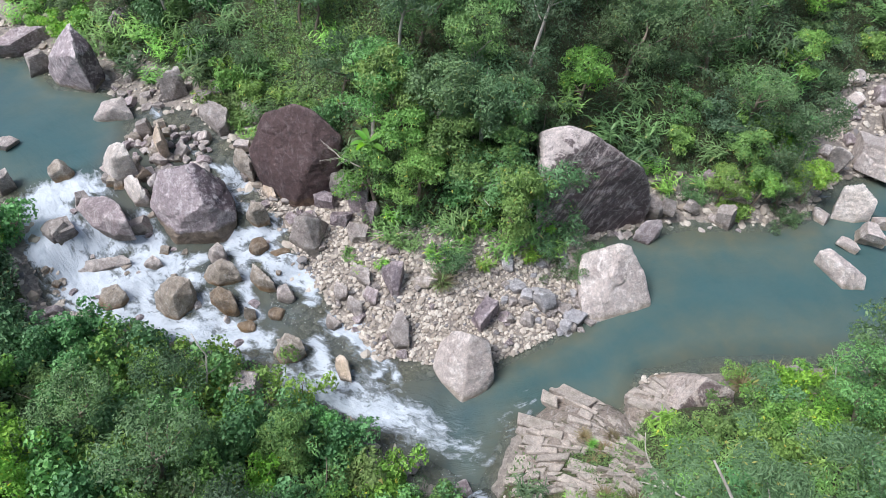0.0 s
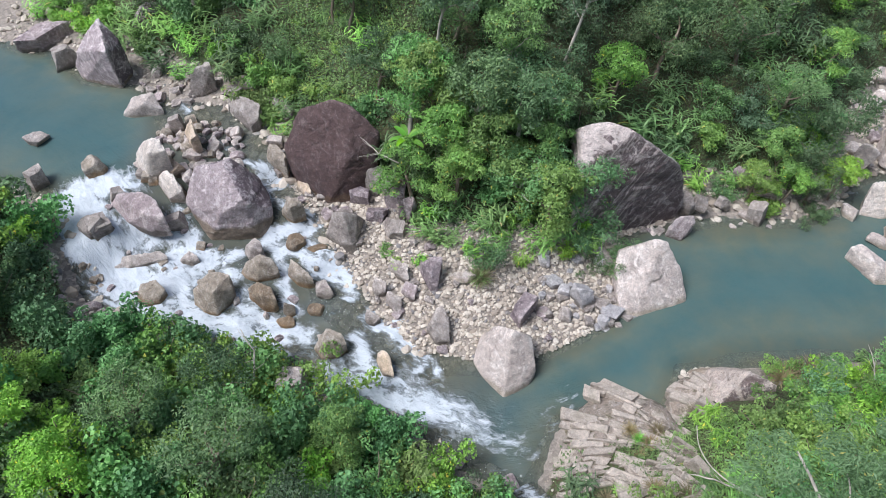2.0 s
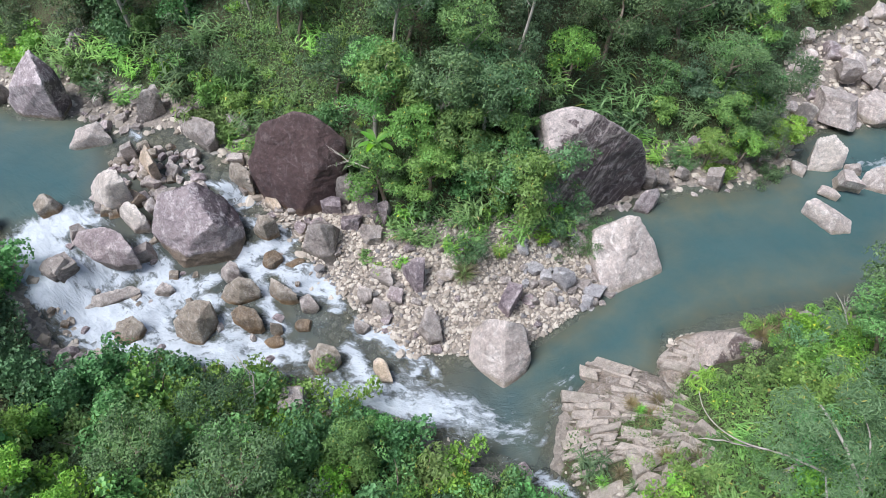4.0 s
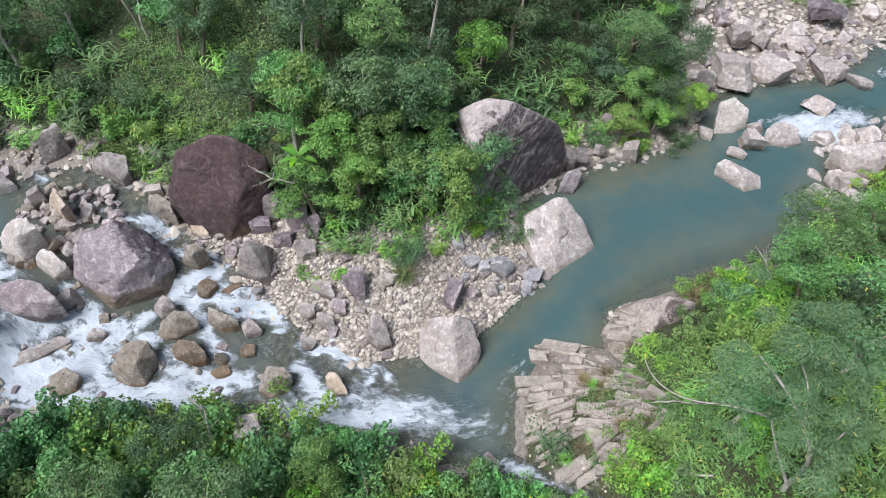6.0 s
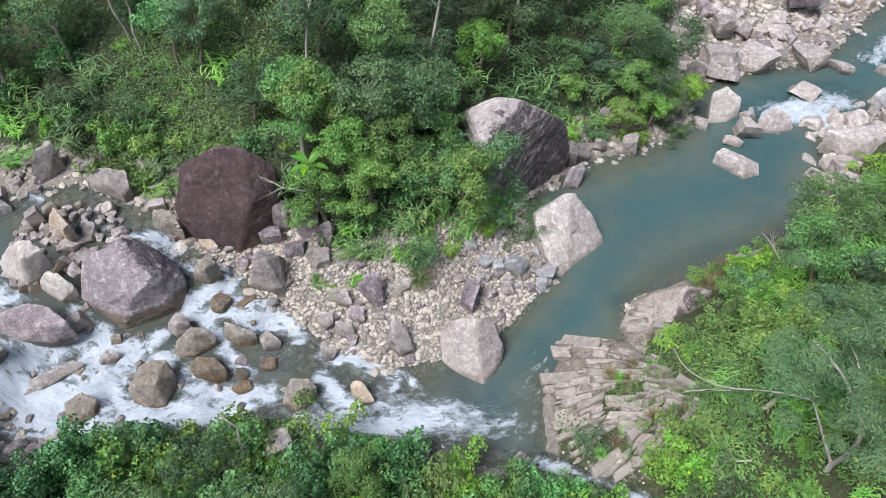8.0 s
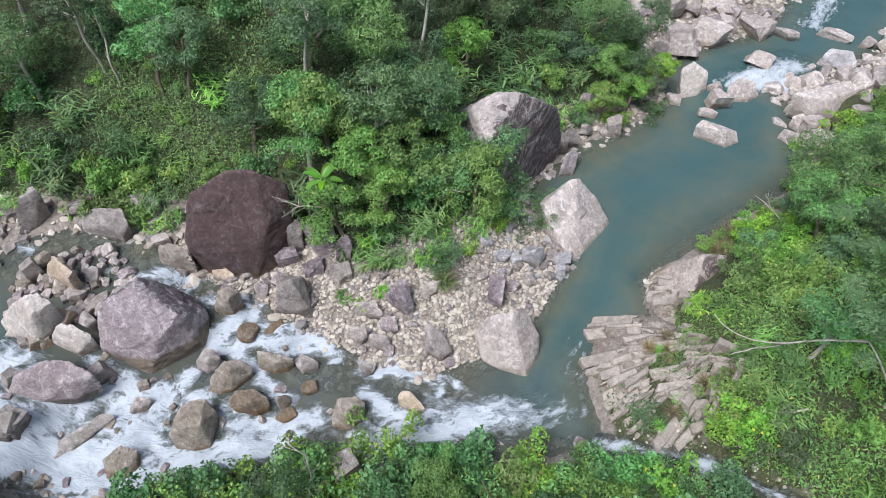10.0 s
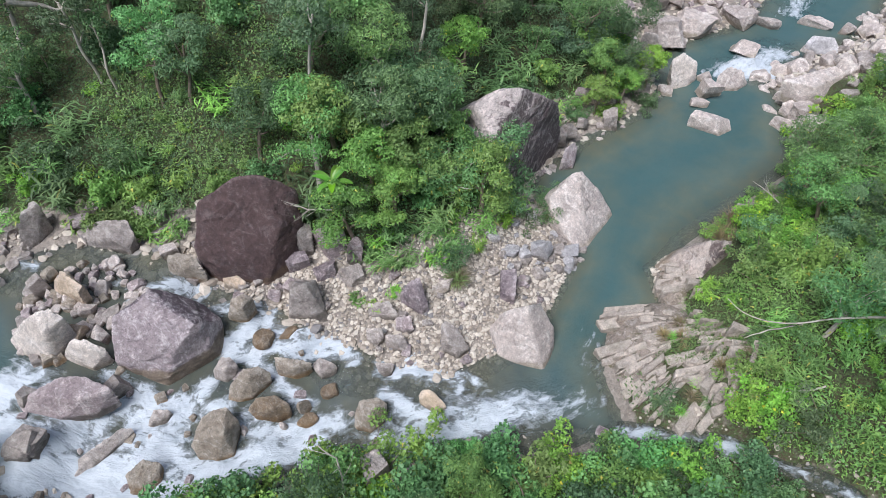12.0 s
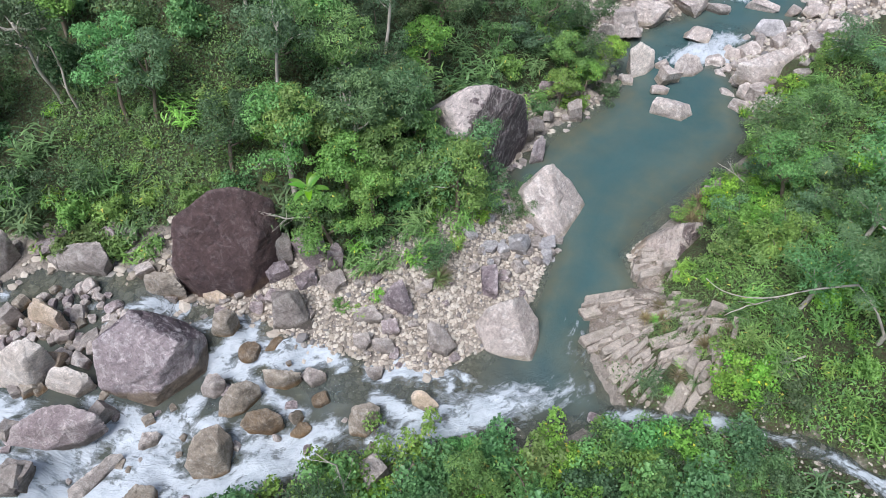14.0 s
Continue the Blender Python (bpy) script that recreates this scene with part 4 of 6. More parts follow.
boulder(31.49, 31.33, -0.82, 1.64, 1.31, 1.00, -49, 64, 'pale')
boulder(33.17, 29.91, -0.91, 2.82, 2.23, 0.99, -51, 65, 'pale')
boulder(-27.50, 38.02, 3.85, 1.63, 1.31, 1.34, 34, 67, 'grey')
boulder(-23.83, 42.60, 3.92, 2.22, 1.77, 1.68, 28, 68, 'pink')
boulder(-29.84, 40.67, 3.74, 3.75, 1.82, 1.31, 35, 69, 'pink')
boulder(-26.38, 30.07, 3.84, 1.35, 0.81, 0.69, 40, 70, 'pale')
boulder(-25.33, 26.81, 3.49, 1.06, 0.85, 1.21, 41, 71, 'grey')
boulder(-22.27, 27.50, 3.79, 1.22, 1.10, 1.00, 37, 72, 'stain')
boulder(-21.17, 23.53, 3.12, 1.51, 1.21, 1.13, 40, 73, 'grey')
boulder(-9.99, 14.68, 1.24, 1.64, 1.14, 1.75, 30, 74, 'grey')
boulder(-7.72, 13.55, 1.06, 1.42, 1.14, 0.96, 26, 75, 'dark')
boulder(26.65, 18.12, 0.06, 2.39, 1.15, 0.84, -70, 78, 'pale')
boulder(30.81, 19.29, -0.07, 2.22, 1.78, 1.68, -70, 80, 'pink')
boulder(33.78, 18.88, 0.11, 2.06, 1.64, 1.57, -72, 81, 'pale')
boulder(35.65, 18.37, 0.46, 2.06, 1.65, 0.88, -73, 82, 'dark')
boulder(39.50, 22.41, -0.72, 2.25, 1.80, 0.83, -70, 83, 'pale')
boulder(37.84, 26.19, -1.34, 2.61, 1.05, 0.91, -66, 84, 'pale')
boulder(38.62, 23.94, -1.02, 1.14, 0.92, 0.88, -69, 85, 'pale')
boulder(42.11, 20.51, -0.54, 3.51, 1.41, 1.23, -73, 86, 'pale')
boulder(34.74, 28.31, -1.17, 2.09, 0.84, 0.73, -63, 87, 'grey')
boulder(-4.87, 24.52, 2.67, 0.97, 0.77, 1.27, -23, 88, 'pink')
boulder(-6.79, 26.36, 2.96, 1.17, 0.82, 1.75, -18, 89, 'grey')
boulder(-10.88, 19.48, 0.89, 0.66, 0.53, 0.99, -11, 90, 'stain')
boulder(2.32, 4.40, 1.83, 1.11, 0.89, 1.31, -87, 92, 'pale')

# jumbled rocks round the great boulders
boulder(-5.65, 25.62, 2.41, 1.65, 1.32, 2.00, -21, 401, 'pink')
boulder(-7.49, 25.97, 2.38, 1.23, 0.98, 1.19, -16, 402, 'dark')
boulder(-6.57, 24.78, 2.22, 1.22, 0.98, 1.03, -19, 403, 'dark')
boulder(-5.68, 23.78, 2.02, 1.45, 1.02, 0.99, -22, 404, 'grey')
boulder(-5.27, 27.85, 3.33, 0.90, 0.72, 1.36, -20, 405, 'dark')
boulder(-12.55, 29.73, 3.70, 0.85, 0.68, 0.44, -3, 407, 'pale')
boulder(-12.81, 32.66, 3.93, 1.03, 0.82, 0.76, -2, 408, 'pink')
boulder(-11.05, 29.35, 3.29, 0.87, 0.69, 0.65, -6, 409, 'grey')
boulder(-16.96, 28.39, 3.72, 0.92, 0.74, 0.62, 7, 410, 'pale')
boulder(-18.37, 30.77, 4.09, 0.80, 0.64, 0.95, 9, 411, 'grey')
boulder(-17.61, 27.34, 3.68, 0.90, 0.72, 0.86, 9, 413, 'tan')
boulder(-20.45, 25.54, 3.54, 0.92, 0.64, 0.85, 17, 414, 'grey')
boulder(-11.03, 18.97, 0.82, 1.04, 0.73, 0.37, -10, 415, 'wet')
boulder(-9.50, 19.49, 0.97, 0.93, 0.75, 0.54, -15, 416, 'wet')
boulder(-9.14, 20.51, 1.38, 1.13, 0.91, 0.59, -16, 417, 'grey')
boulder(-17.55, 24.48, 2.28, 1.65, 0.82, 0.98, 10, 420, 'grey')
boulder(11.93, 26.70, 0.67, 1.06, 0.84, 0.88, -32, 421, 'grey')
boulder(13.46, 26.98, 0.32, 0.89, 0.72, 0.76, -34, 422, 'grey')
boulder(14.88, 26.32, -0.02, 1.15, 0.56, 0.40, -37, 423, 'pale')
boulder(36.56, 35.01, 0.31, 3.12, 1.87, 1.10, -49, 424, 'dark')
boulder(30.61, 32.08, -0.45, 1.52, 1.22, 0.82, -47, 425, 'pink')
boulder(28.47, 34.42, 0.40, 1.74, 1.39, 1.23, -44, 426, 'grey')
boulder(33.07, 33.15, -0.67, 1.89, 1.51, 0.96, -48, 427, 'pale')
boulder(5.02, 24.98, 0.71, 1.67, 1.17, 0.91, -22, 428, 'pink')
boulder(2.08, 24.14, 1.60, 1.44, 1.01, 0.65, -17, 429, 'dark')
boulder(3.67, 23.57, 1.03, 1.29, 0.82, 0.45, -20, 430, 'dark')


def bedrock(name, x, y, turn, length, breadth, height, rows, seed, look_of, label, dip=14, fan=8.0):
    """A fractured outcrop: long beds side by side, each broken across into blocks, on one body of rock."""
    rng = np.random.default_rng(seed)
    root = new(name)
    root.matrix_world = pose(x, y, 0, 0, 0, turn)
    tagged(root, label, "rock outcrop")
    core = rock_mesh("body", length * 1.02, breadth * 1.0, height * 0.93, seed, ROCK[look_of], 5, 4, 2.5, 0.6, 0.8)
    part("body", core, root)
    v = -breadth / 2
    while v < breadth / 2:
        wide = rng.uniform(0.35, 2.1) * breadth / rows
        u = -length / 2 + rng.uniform(-0.6, 0.6)
        while u < length / 2:
            run = rng.uniform(0.35, 1.0) * rng.uniform(0.8, 2.0) * (1.0 + wide)
            cu, cv = (u + run / 2) / (length / 2), (v + wide / 2) / (breadth / 2)
            dome = 1 - (abs(cu) ** 2.6 + abs(cv) ** 2.6)
            patchy = lumps(np.array(u * 1.0), np.array(v * 1.0), 1.0, seed * 1.0)
            if dome > 0.02 and patchy > -0.42:
                phi = (v + wide / 2) / fan
                r = fan - (u + run / 2)
                width = wide * r / fan
                spot = root.matrix_world @ Vector((fan - r * math.cos(phi), r * math.sin(phi), 0))
                top = max(height * (0.16 + 0.86 * dome ** 0.75), land_height(spot.x, spot.y) + 0.12) + rng.normal(0, 0.08)
                block = bmesh.new()
                bmesh.ops.create_cube(block, size=1.0)
                thick = 0.5 + top * 0.45
                skew = rng.normal(0, 0.14)
                for c in block.verts:
                    c.co = Vector((c.co.x * (run - 0.015) + c.co.y * skew, c.co.y * (width - 0.012), c.co.z * thick)) + Vector(rng.normal(0, 0.03, 3))
                    c.co.z += c.co.y * math.tan(radians(dip)) - c.co.x * cu * 0.4 * height
                bmesh.ops.bevel(block, geom=block.edges[:], offset=min(0.04, width * 0.15), segments=1, affect="EDGES", profile=0.5)
                mesh = bpy.data.meshes.new("block")
                block.to_mesh(mesh)
                block.free()
                mesh.materials.append(ROCK[look_of])
                ob = part("block", mesh, root)
                ob.matrix_basis = pose(fan - r * math.cos(phi), r * math.sin(phi), top - thick / 2, rng.normal(0, 6), rng.normal(0, 3.5), rng.normal(0, 3.5) - math.degrees(phi))
            u += run
        v += wide
    return root


bedrock("bedrock_outcrop", 4.9, 11.5, -14, 6.0, 6.8, 1.3, 40, 5, "strata", "fractured pale bedrock with mossy joints on the bank", fan=5.2)
bedrock("bedrock_outcrop", 8.7, 14.2, -38, 2.6, 3.4, 1.0, 12, 9, "strata", "stepped pale bedrock blocks under a smooth slab")
bedrock("bedrock_outcrop", 5.6, 9.6, -30, 3.8, 4.2, 1.4, 18, 13, "strata", "dark mossy bedrock above a thin rill")
boulder(15.9, 15.9, 0.0, 1.5, 1.0, 0.6, -8, 202, "grey")


# ---- stones and gravel ----
def stone_shapes(count, detail, seed):
    """Unit stones, each as points and triangles."""
    rng = np.random.default_rng(seed)
    made = []
    for _ in range(count):
        ball = bmesh.new()
        bmesh.ops.create_icosphere(ball, subdivisions=detail, radius=0.5)
        p = np.array([v.co[:] for v in ball.verts])
        faces = np.array([[v.index for v in f.verts] for f in ball.faces])
        ball.free()
        for _ in range(8):
            n = rng.normal(size=3)
            n /= np.linalg.norm(n)
            p -= np.outer(np.maximum(0, p @ n - rng.uniform(0.26, 0.42)), n)
        made.append((p / (p.max(0) - p.min(0)), faces))
    return made


def gravel_material():
    m = Nodes("gravel_stone")
    r = m.node("NewGeometry").outputs["Random Per Island"]
    col = m.mix(m.ramp(r, 0.0, 0.5), rgb(0.30, 0.25, 0.20), rgb(0.55, 0.48, 0.40))
    col = m.mix(m.ramp(r, 0.5, 0.9), col, rgb(0.68, 0.61, 0.52))
    col = m.mix(m.ramp(r, 0.93, 0.96), col, rgb(0.21, 0.20, 0.20))
    col = m.mix(m.ramp(m.noise(7, 4, 0.7), 0.4, 0.7, 0.0, 0.4), col, rgb(0.24, 0.2, 0.165))
    return m.finish(col, 0.85, m.bump(m.noise(18, 4, 0.7), 0.4, 0.02))


GRAVEL = gravel_material()


def scatter_stones(name, label, places, seed, low, high):
    """Loose stones too many to count, joined."""
    rng = np.random.default_rng(seed)
    shapes = stone_shapes(12, 1, seed)
    verts, faces, n = [], [], 0
    for x, y, z in places:
        p, f = shapes[rng.integers(len(shapes))]
        size = low * (high / low) ** (rng.random() ** 1.7)
        a = rng.uniform(0, 6.3)
        q = p * np.array((size * rng.uniform(0.8, 1.4), size, size * rng.uniform(0.45, 0.8)))
        q = q @ np.array(Euler((rng.normal(0, 0.25), rng.normal(0, 0.25), a)).to_matrix()).T
        verts.append(q + np.array((x, y, z + size * 0.12)))
        faces.append(f + n)
        n += len(p)
    mesh = mesh_from(name, np.concatenate(verts), np.concatenate(faces).tolist(), GRAVEL, smooth=False)
    tagged(new(name, mesh), label, "stones", kind="stuff")


def places_where(count, x0, x1, y0, y1, test, seed):
    rng = np.random.default_rng(seed)
    x, y = rng.uniform(x0, x1, count), rng.uniform(y0, y1, count)
    h, gravel, d = land(x, y)
    keep = test(x, y, h, gravel, d)
    return list(zip(x[keep], y[keep], h[keep]))


bar = places_where(40000, -12.5, 10, 14, 30, lambda x, y, h, g, d: (d > -0.25) & (g > 0.3), 21)
scatter_stones("bar_gravel", "pale angular gravel and pebbles of the bar", bar[:11500], 22, 0.08, 0.3)
shore = places_where(9000, -34, 8, 10, 46, lambda x, y, h, g, d: (d > -0.5) & (g > 0.3) & (x < -7.5), 23) + \
    places_where(9000, 8, 48, 14, 42, lambda x, y, h, g, d: (d > -0.4) & (g > 0.3) & ((y > 22) | (x > 25)), 24)
scatter_stones("shore_gravel", "mixed stones along the stream's shores", shore, 25, 0.14, 0.6)
bed = places_where(16000, -32, 8, 9, 40, lambda x, y, h, g, d: (d < -0.2) & (d > -3.5), 26)
scatter_stones("streambed_stones", "brown stones on the bed of the stream", bed[:4200], 27, 0.15, 0.6)

gully = places_where(5000, -1, 6, 1, 11, lambda x, y, h, g, d: (d > 0) & (to_line(x, y, SIDE_STREAM)[0] < 1.3), 28)
scatter_stones("gully_stones", "brown stones in the muddy gully", gully[:330], 29, 0.06, 0.26)

STONES = []
for i in range(14):
    w, d, h = random.uniform(0.8, 1.2), random.uniform(0.6, 1.0), random.uniform(0.45, 0.8)
    STONES.append(rock_mesh("stone", w, d, h, 300 + i, ROCK[("grey", "pale", "pink", "stain", "blue", "pale", "grey")[i % 7]], 3, 6, worn=(0.15, 0.35, 0.55)[i % 3]))


def stone(x, y, z, size, kind, label):
    word = "boulder" if "boulder" in label else "stone"
    ob = new(word, STONES[kind])
    ob.matrix_world = pose(x, y, z, random.uniform(-12, 12), random.uniform(-12, 12), random.uniform(0, 360)) @ Matrix.Scale(size, 4)
    tagged(ob, label, word, f"loose {word}s")


def stones_in(count, x0, x1, y0, y1, test, seed, low, high, kinds, label, sink=0.1):
    for x, y, z in places_where(4000, x0, x1, y0, y1, test, seed)[:count]:
        size = low * (high / low) ** (random.random() ** 1.5)
        stone(x, y, max(z, float(water_level(x, y)) - 0.3 * size) - sink * size, size, random.choice(kinds), label)


near_pale = lambda x, y, h, g, d: (d > -0.8) & (y - 20.6 + 0.35 * (x - 3) > -1.6)
stones_in(60, 2.0, 7.6, 18.6, 23.5, near_pale, 31, 0.35, 0.95, (4, 11, 0, 6, 7), "bluish grey angular stone on the gravel bar")
stones_in(40, -8.0, 2.5, 16.5, 23.2, lambda x, y, h, g, d: (d > 0) & (g > 0.5), 32, 0.3, 0.75, (0, 2, 6, 9, 13), "grey stone on the gravel bar")
stones_in(120, -21.5, -13.5, 26.0, 34.5, lambda x, y, h, g, d: (d < 0) & ((x + 17.2) ** 2 / 9 + (y - 28.6) ** 2 / 9 < 1), 33, 0.4, 1.0, (1, 2, 3, 5, 6, 12), "grey stone in the heap amid the stream", -0.25)
stones_in(70, -22, -7.5, 24.5, 37.0, lambda x, y, h, g, d: (d > -0.6) & (g > 0.4), 34, 0.35, 1.1, (0, 2, 6, 9, 13), "grey stone under the wooded slope")
stones_in(35, 8.5, 21.5, 25.2, 29.5, lambda x, y, h, g, d: (d > -0.7) & (g > 0.4), 35, 0.3, 0.9, (0, 1, 2, 7, 12), "grey stone on the pool's far shore")
stones_in(80, 22.0, 46.0, 28.5, 42.0, lambda x, y, h, g, d: (d > -0.8) & (g > 0.2), 36, 0.6, 1.9, (1, 5, 8, 2, 12), "pale boulder of the downstream heap")
stones_in(125, 24.0, 50.0, 14.5, 24.5, lambda x, y, h, g, d: (d > -1.2) & (g > -1) & (y > 16.8 + 0.06 * (x - 24)), 37, 0.6, 1.8, (1, 5, 8, 12, 13), "pale boulder on the downstream bank")
stones_in(40, -23, -8, 16, 26, lambda x, y, h, g, d: (d < -0.3), 38, 0.3, 0.7, (10, 3, 2, 8), "wet brown stone in the rapids", -0.05)
stones_in(30, -22, 1, 10, 20, lambda x, y, h, g, d: (d > -0.6) & (d < 1.2) & (y < 20 - 0.4 * (x + 22)), 39, 0.35, 1.0, (0, 2, 6, 9), "grey stone on the near bank")


# ---- plants ----
def tube(points, radii, sides=7):
    """A tapered branch along points."""
    pts = [Vector(p) for p in points]
    verts, faces = [], []
    for i, p in enumerate(pts):
        way = (pts[min(i + 1, len(pts) - 1)] - pts[max(i - 1, 0)]).normalized()
        a = way.orthogonal().normalized()
        b = way.cross(a)
        for k in range(sides):
            t = 2 * math.pi * k / sides
            verts.append(p + (a * math.cos(t) + b * math.sin(t)) * radii[i])
    for i in range(len(pts) - 1):
        for k in range(sides):
            m = (k + 1) % sides
            faces.append((i * sides + k, i * sides + m, (i + 1) * sides + m, (i + 1) * sides + k))
    faces.append(tuple(range(len(verts) - sides, len(verts))))
    return verts, faces


def tube_mesh(name, points, radii, material, sides=7):
    verts, faces = tube(points, radii, sides)
    return mesh_from(name, [tuple(v) for v in verts], faces, material)


def bend(rng, start, way, length, steps, wander):
    pts, p, v = [np.array(start, float)], np.array(start, float), np.array(way, float)
    for _ in range(steps):
        v = v / np.linalg.norm(v) + rng.normal(0, wander, 3)
        p = p + v / np.linalg.norm(v) * length / steps
        pts.append(p)
    return pts


def unit(v):
    return v / (np.linalg.norm(v, axis=1)[:, None] + 1e-9)


def leaves(rng, base, out, length, width, droop=0.25, fold=0.2, vary=0.3, small=False):
    """Folded leaf blades at the given places, that face along out. Gives points and triangles."""
    n = len(base)
    normal = unit(out + rng.normal(0, 0.45, (n, 3)))
    way = np.cross(normal, rng.normal(size=(n, 3)))
    way = unit(unit(way) + np.array((0, 0, -droop)))
    side = unit(np.cross(way, normal))
    size = 1 + rng.normal(0, vary, n).clip(-0.6, 0.8)
    ln, wd = (length * size)[:, None], (width * size)[:, None]
    mid = base + way * ln * 0.42 - normal * wd * fold * 0.0
    lift = normal * wd * fold
    if small:
        verts = np.stack([base + side * wd * 0.5, base + way * ln - normal * ln * 0.12, base - side * wd * 0.5], 1).reshape(-1, 3)
        return verts, np.arange(3 * n).reshape(-1, 3)
    verts = np.stack([base, mid + side * wd * 0.5 + lift, base + way * ln - normal * ln * 0.12, mid - side * wd * 0.5 + lift], 1).reshape(-1, 3)
    i = np.arange(n)[:, None] * 4
    faces = np.concatenate([i + np.array((0, 1, 2)), i + np.array((0, 2, 3))])
    return verts, faces


def crown_points(rng, blobs, count):
    """Places and outward ways on the outsides of many small leafy clumps."""
    blobs = np.array(blobs)
    weight = blobs[:, 3] ** 2
    pick = rng.choice(len(blobs), count, p=weight / weight.sum())
    way = unit(rng.normal(size=(count, 3)) + np.array((0, 0, 0.55)))
    reach = blobs[pick, 3] * (0.7 + 0.4 * rng.random(count))
    base = blobs[pick, :3] + way * reach[:, None] * np.array((1.1, 1.1, 0.62))
    return base, unit(way + np.array((0, 0, 0.45)))


def leaf_mesh(name, pieces, material):
    verts, faces, n = [], [], 0
    for v, f in pieces:
        verts.append(v)
        faces.append(f + n)
        n += len(v)
    return mesh_from(name, np.concatenate(verts), np.concatenate(faces).tolist(), material, smooth=False)


def broad_tree(name, seed, height, spread_of, trunk_high, count, leaf, leaf_look, bark, limbs=5, open_crown=0.0, stem=0.17, droop=0.25):
    """trunk, limbs and a crown of leafy clumps at the ends of the limbs and twigs."""
    rng = np.random.default_rng(seed)
    root = new(name)
    lean = rng.normal(0, 0.12, 2)
    bole = bend(rng, (0, 0, -0.4), (lean[0], lean[1], 1), trunk_high + 0.4, 6, 0.09)
    part("trunk", tube_mesh("trunk", bole, np.linspace(stem, stem * 0.55, len(bole)), BARK[bark]), root)
    blobs = []
    for k in range(limbs):
        a = 2 * math.pi * (k + rng.uniform(-0.3, 0.3)) / limbs
        start = bole[rng.integers(len(bole) - 3, len(bole))]
        way = np.array((math.cos(a) * 0.8, math.sin(a) * 0.8, rng.uniform(0.4, 1.0)))
        reach = spread_of * rng.uniform(0.55, 0.95)
        limb = bend(rng, start, way, reach + 0.3, 5, 0.2)
        part("limb", tube_mesh("limb", limb, np.linspace(stem * 0.45, stem * 0.12, len(limb)), BARK[bark], 5), root)
        for p in limb[2:]:
            blobs.append((*(p + rng.normal(0, spread_of * 0.13, 3) + np.array((0, 0, 0.15))), spread_of * rng.uniform(0.15, 0.30)))
    top = bole[-1]
    room = height - top[2]
    for _ in range(int(13 * (1 - open_crown)) + 3):
        v = unit(rng.normal(size=(1, 3)))[0]
        blobs.append((top[0] + v[0] * spread_of * 0.72, top[1] + v[1] * spread_of * 0.72, top[2] + room * 0.3 + abs(v[2]) * room * 0.62 - 0.1, spread_of * rng.uniform(0.17, 0.32)))
    base, out = crown_points(rng, blobs, count)
    part("crown", leaf_mesh("crown", [leaves(rng, base, out, leaf[0], leaf[1], droop, small=True)], LEAF[leaf_look]), root)
    return root


def shrub(name, seed, height, spread_of, count, leaf, leaf_look, droop=0.25, rounded=False):
    """A bush: several stems from the ground, leafy from low down."""
    rng = np.random.default_rng(seed)
    root = new(name)
    blobs = []
    for k in range(6):
        a = 2 * math.pi * k / 6 + rng.uniform(-0.4, 0.4)
        stem = bend(rng, (0, 0, -0.2), (math.cos(a) * 0.7, math.sin(a) * 0.7, 1.0), height * rng.uniform(0.7, 1.05), 5, 0.16)
        if k % 2 == 0:
            part("stem", tube_mesh("stem", stem, np.linspace(0.045, 0.012, len(stem)), BARK["brown"], 4), root)
        for p in stem[1:]:
            q = p + rng.normal(0, spread_of * 0.2, 3)
            q[2] = max(q[2], 0.15)
            blobs.append((*q, spread_of * rng.uniform(0.17, 0.33)))
    base, out = crown_points(rng, blobs, count)
    part("crown", leaf_mesh("crown", [leaves(rng, base, out, leaf[0], leaf[1], droop, small=not rounded)], LEAF[leaf_look]), root)
    return root


def blade(rng, start, way, length, width, sag):
    """An arching blade of three joints: points and triangles."""
    side = np.cross(way, (0, 0, 1.0))
    side = side / (np.linalg.norm(side) + 1e-9)
    p, v, verts = np.array(start, float), np.array(way, float), []
    for k, wide in enumerate((0.55, 1.0, 0.8, 0.0)):
        verts += [p + side * width * wide * 0.5, p - side * width * wide * 0.5]
        p = p + v * length / 3
        v = v + np.array((0, 0, -sag))
        v = v / np.linalg.norm(v)
    faces = []
    for k in range(3):
        a = 2 * k
        faces += [(a, a + 2, a + 3), (a, a + 3, a + 1)]
    return np.array(verts), np.array(faces)


def lance_clump(name, seed, stems, height, length, width, leaf_look):
    """Tall herb with lance leaves in two ranks on leaning stems."""
    rng = np.random.default_rng(seed)
    root = new(name)
    pieces = []
    for _ in range(stems):
        a = rng.uniform(0, 6.3)
        lean = rng.uniform(0.1, 0.75)
        start = np.array((math.cos(a), math.sin(a), 0)) * rng.uniform(0, 0.45)
        cane = bend(rng, start - np.array((0, 0, 0.2)), (math.cos(a) * lean, math.sin(a) * lean, 1), height * rng.uniform(0.6, 1.1), 6, 0.08)
        turn = rng.uniform(0, 6.3)
        for k, p in enumerate(np.repeat(cane[1:], 2, axis=0)):
            turn += math.pi + rng.normal(0, 0.5)
            way = np.array((math.cos(turn), math.sin(turn), rng.uniform(0.15, 0.8)))
            pieces.append(blade(rng, p, way / np.linalg.norm(way), length * rng.uniform(0.7, 1.2), width * rng.uniform(0.8, 1.2), rng.uniform(0.25, 0.6)))
    tagged(part("foliage", leaf_mesh("foliage", pieces, LEAF[leaf_look]), root), kind="stuff")
    return root


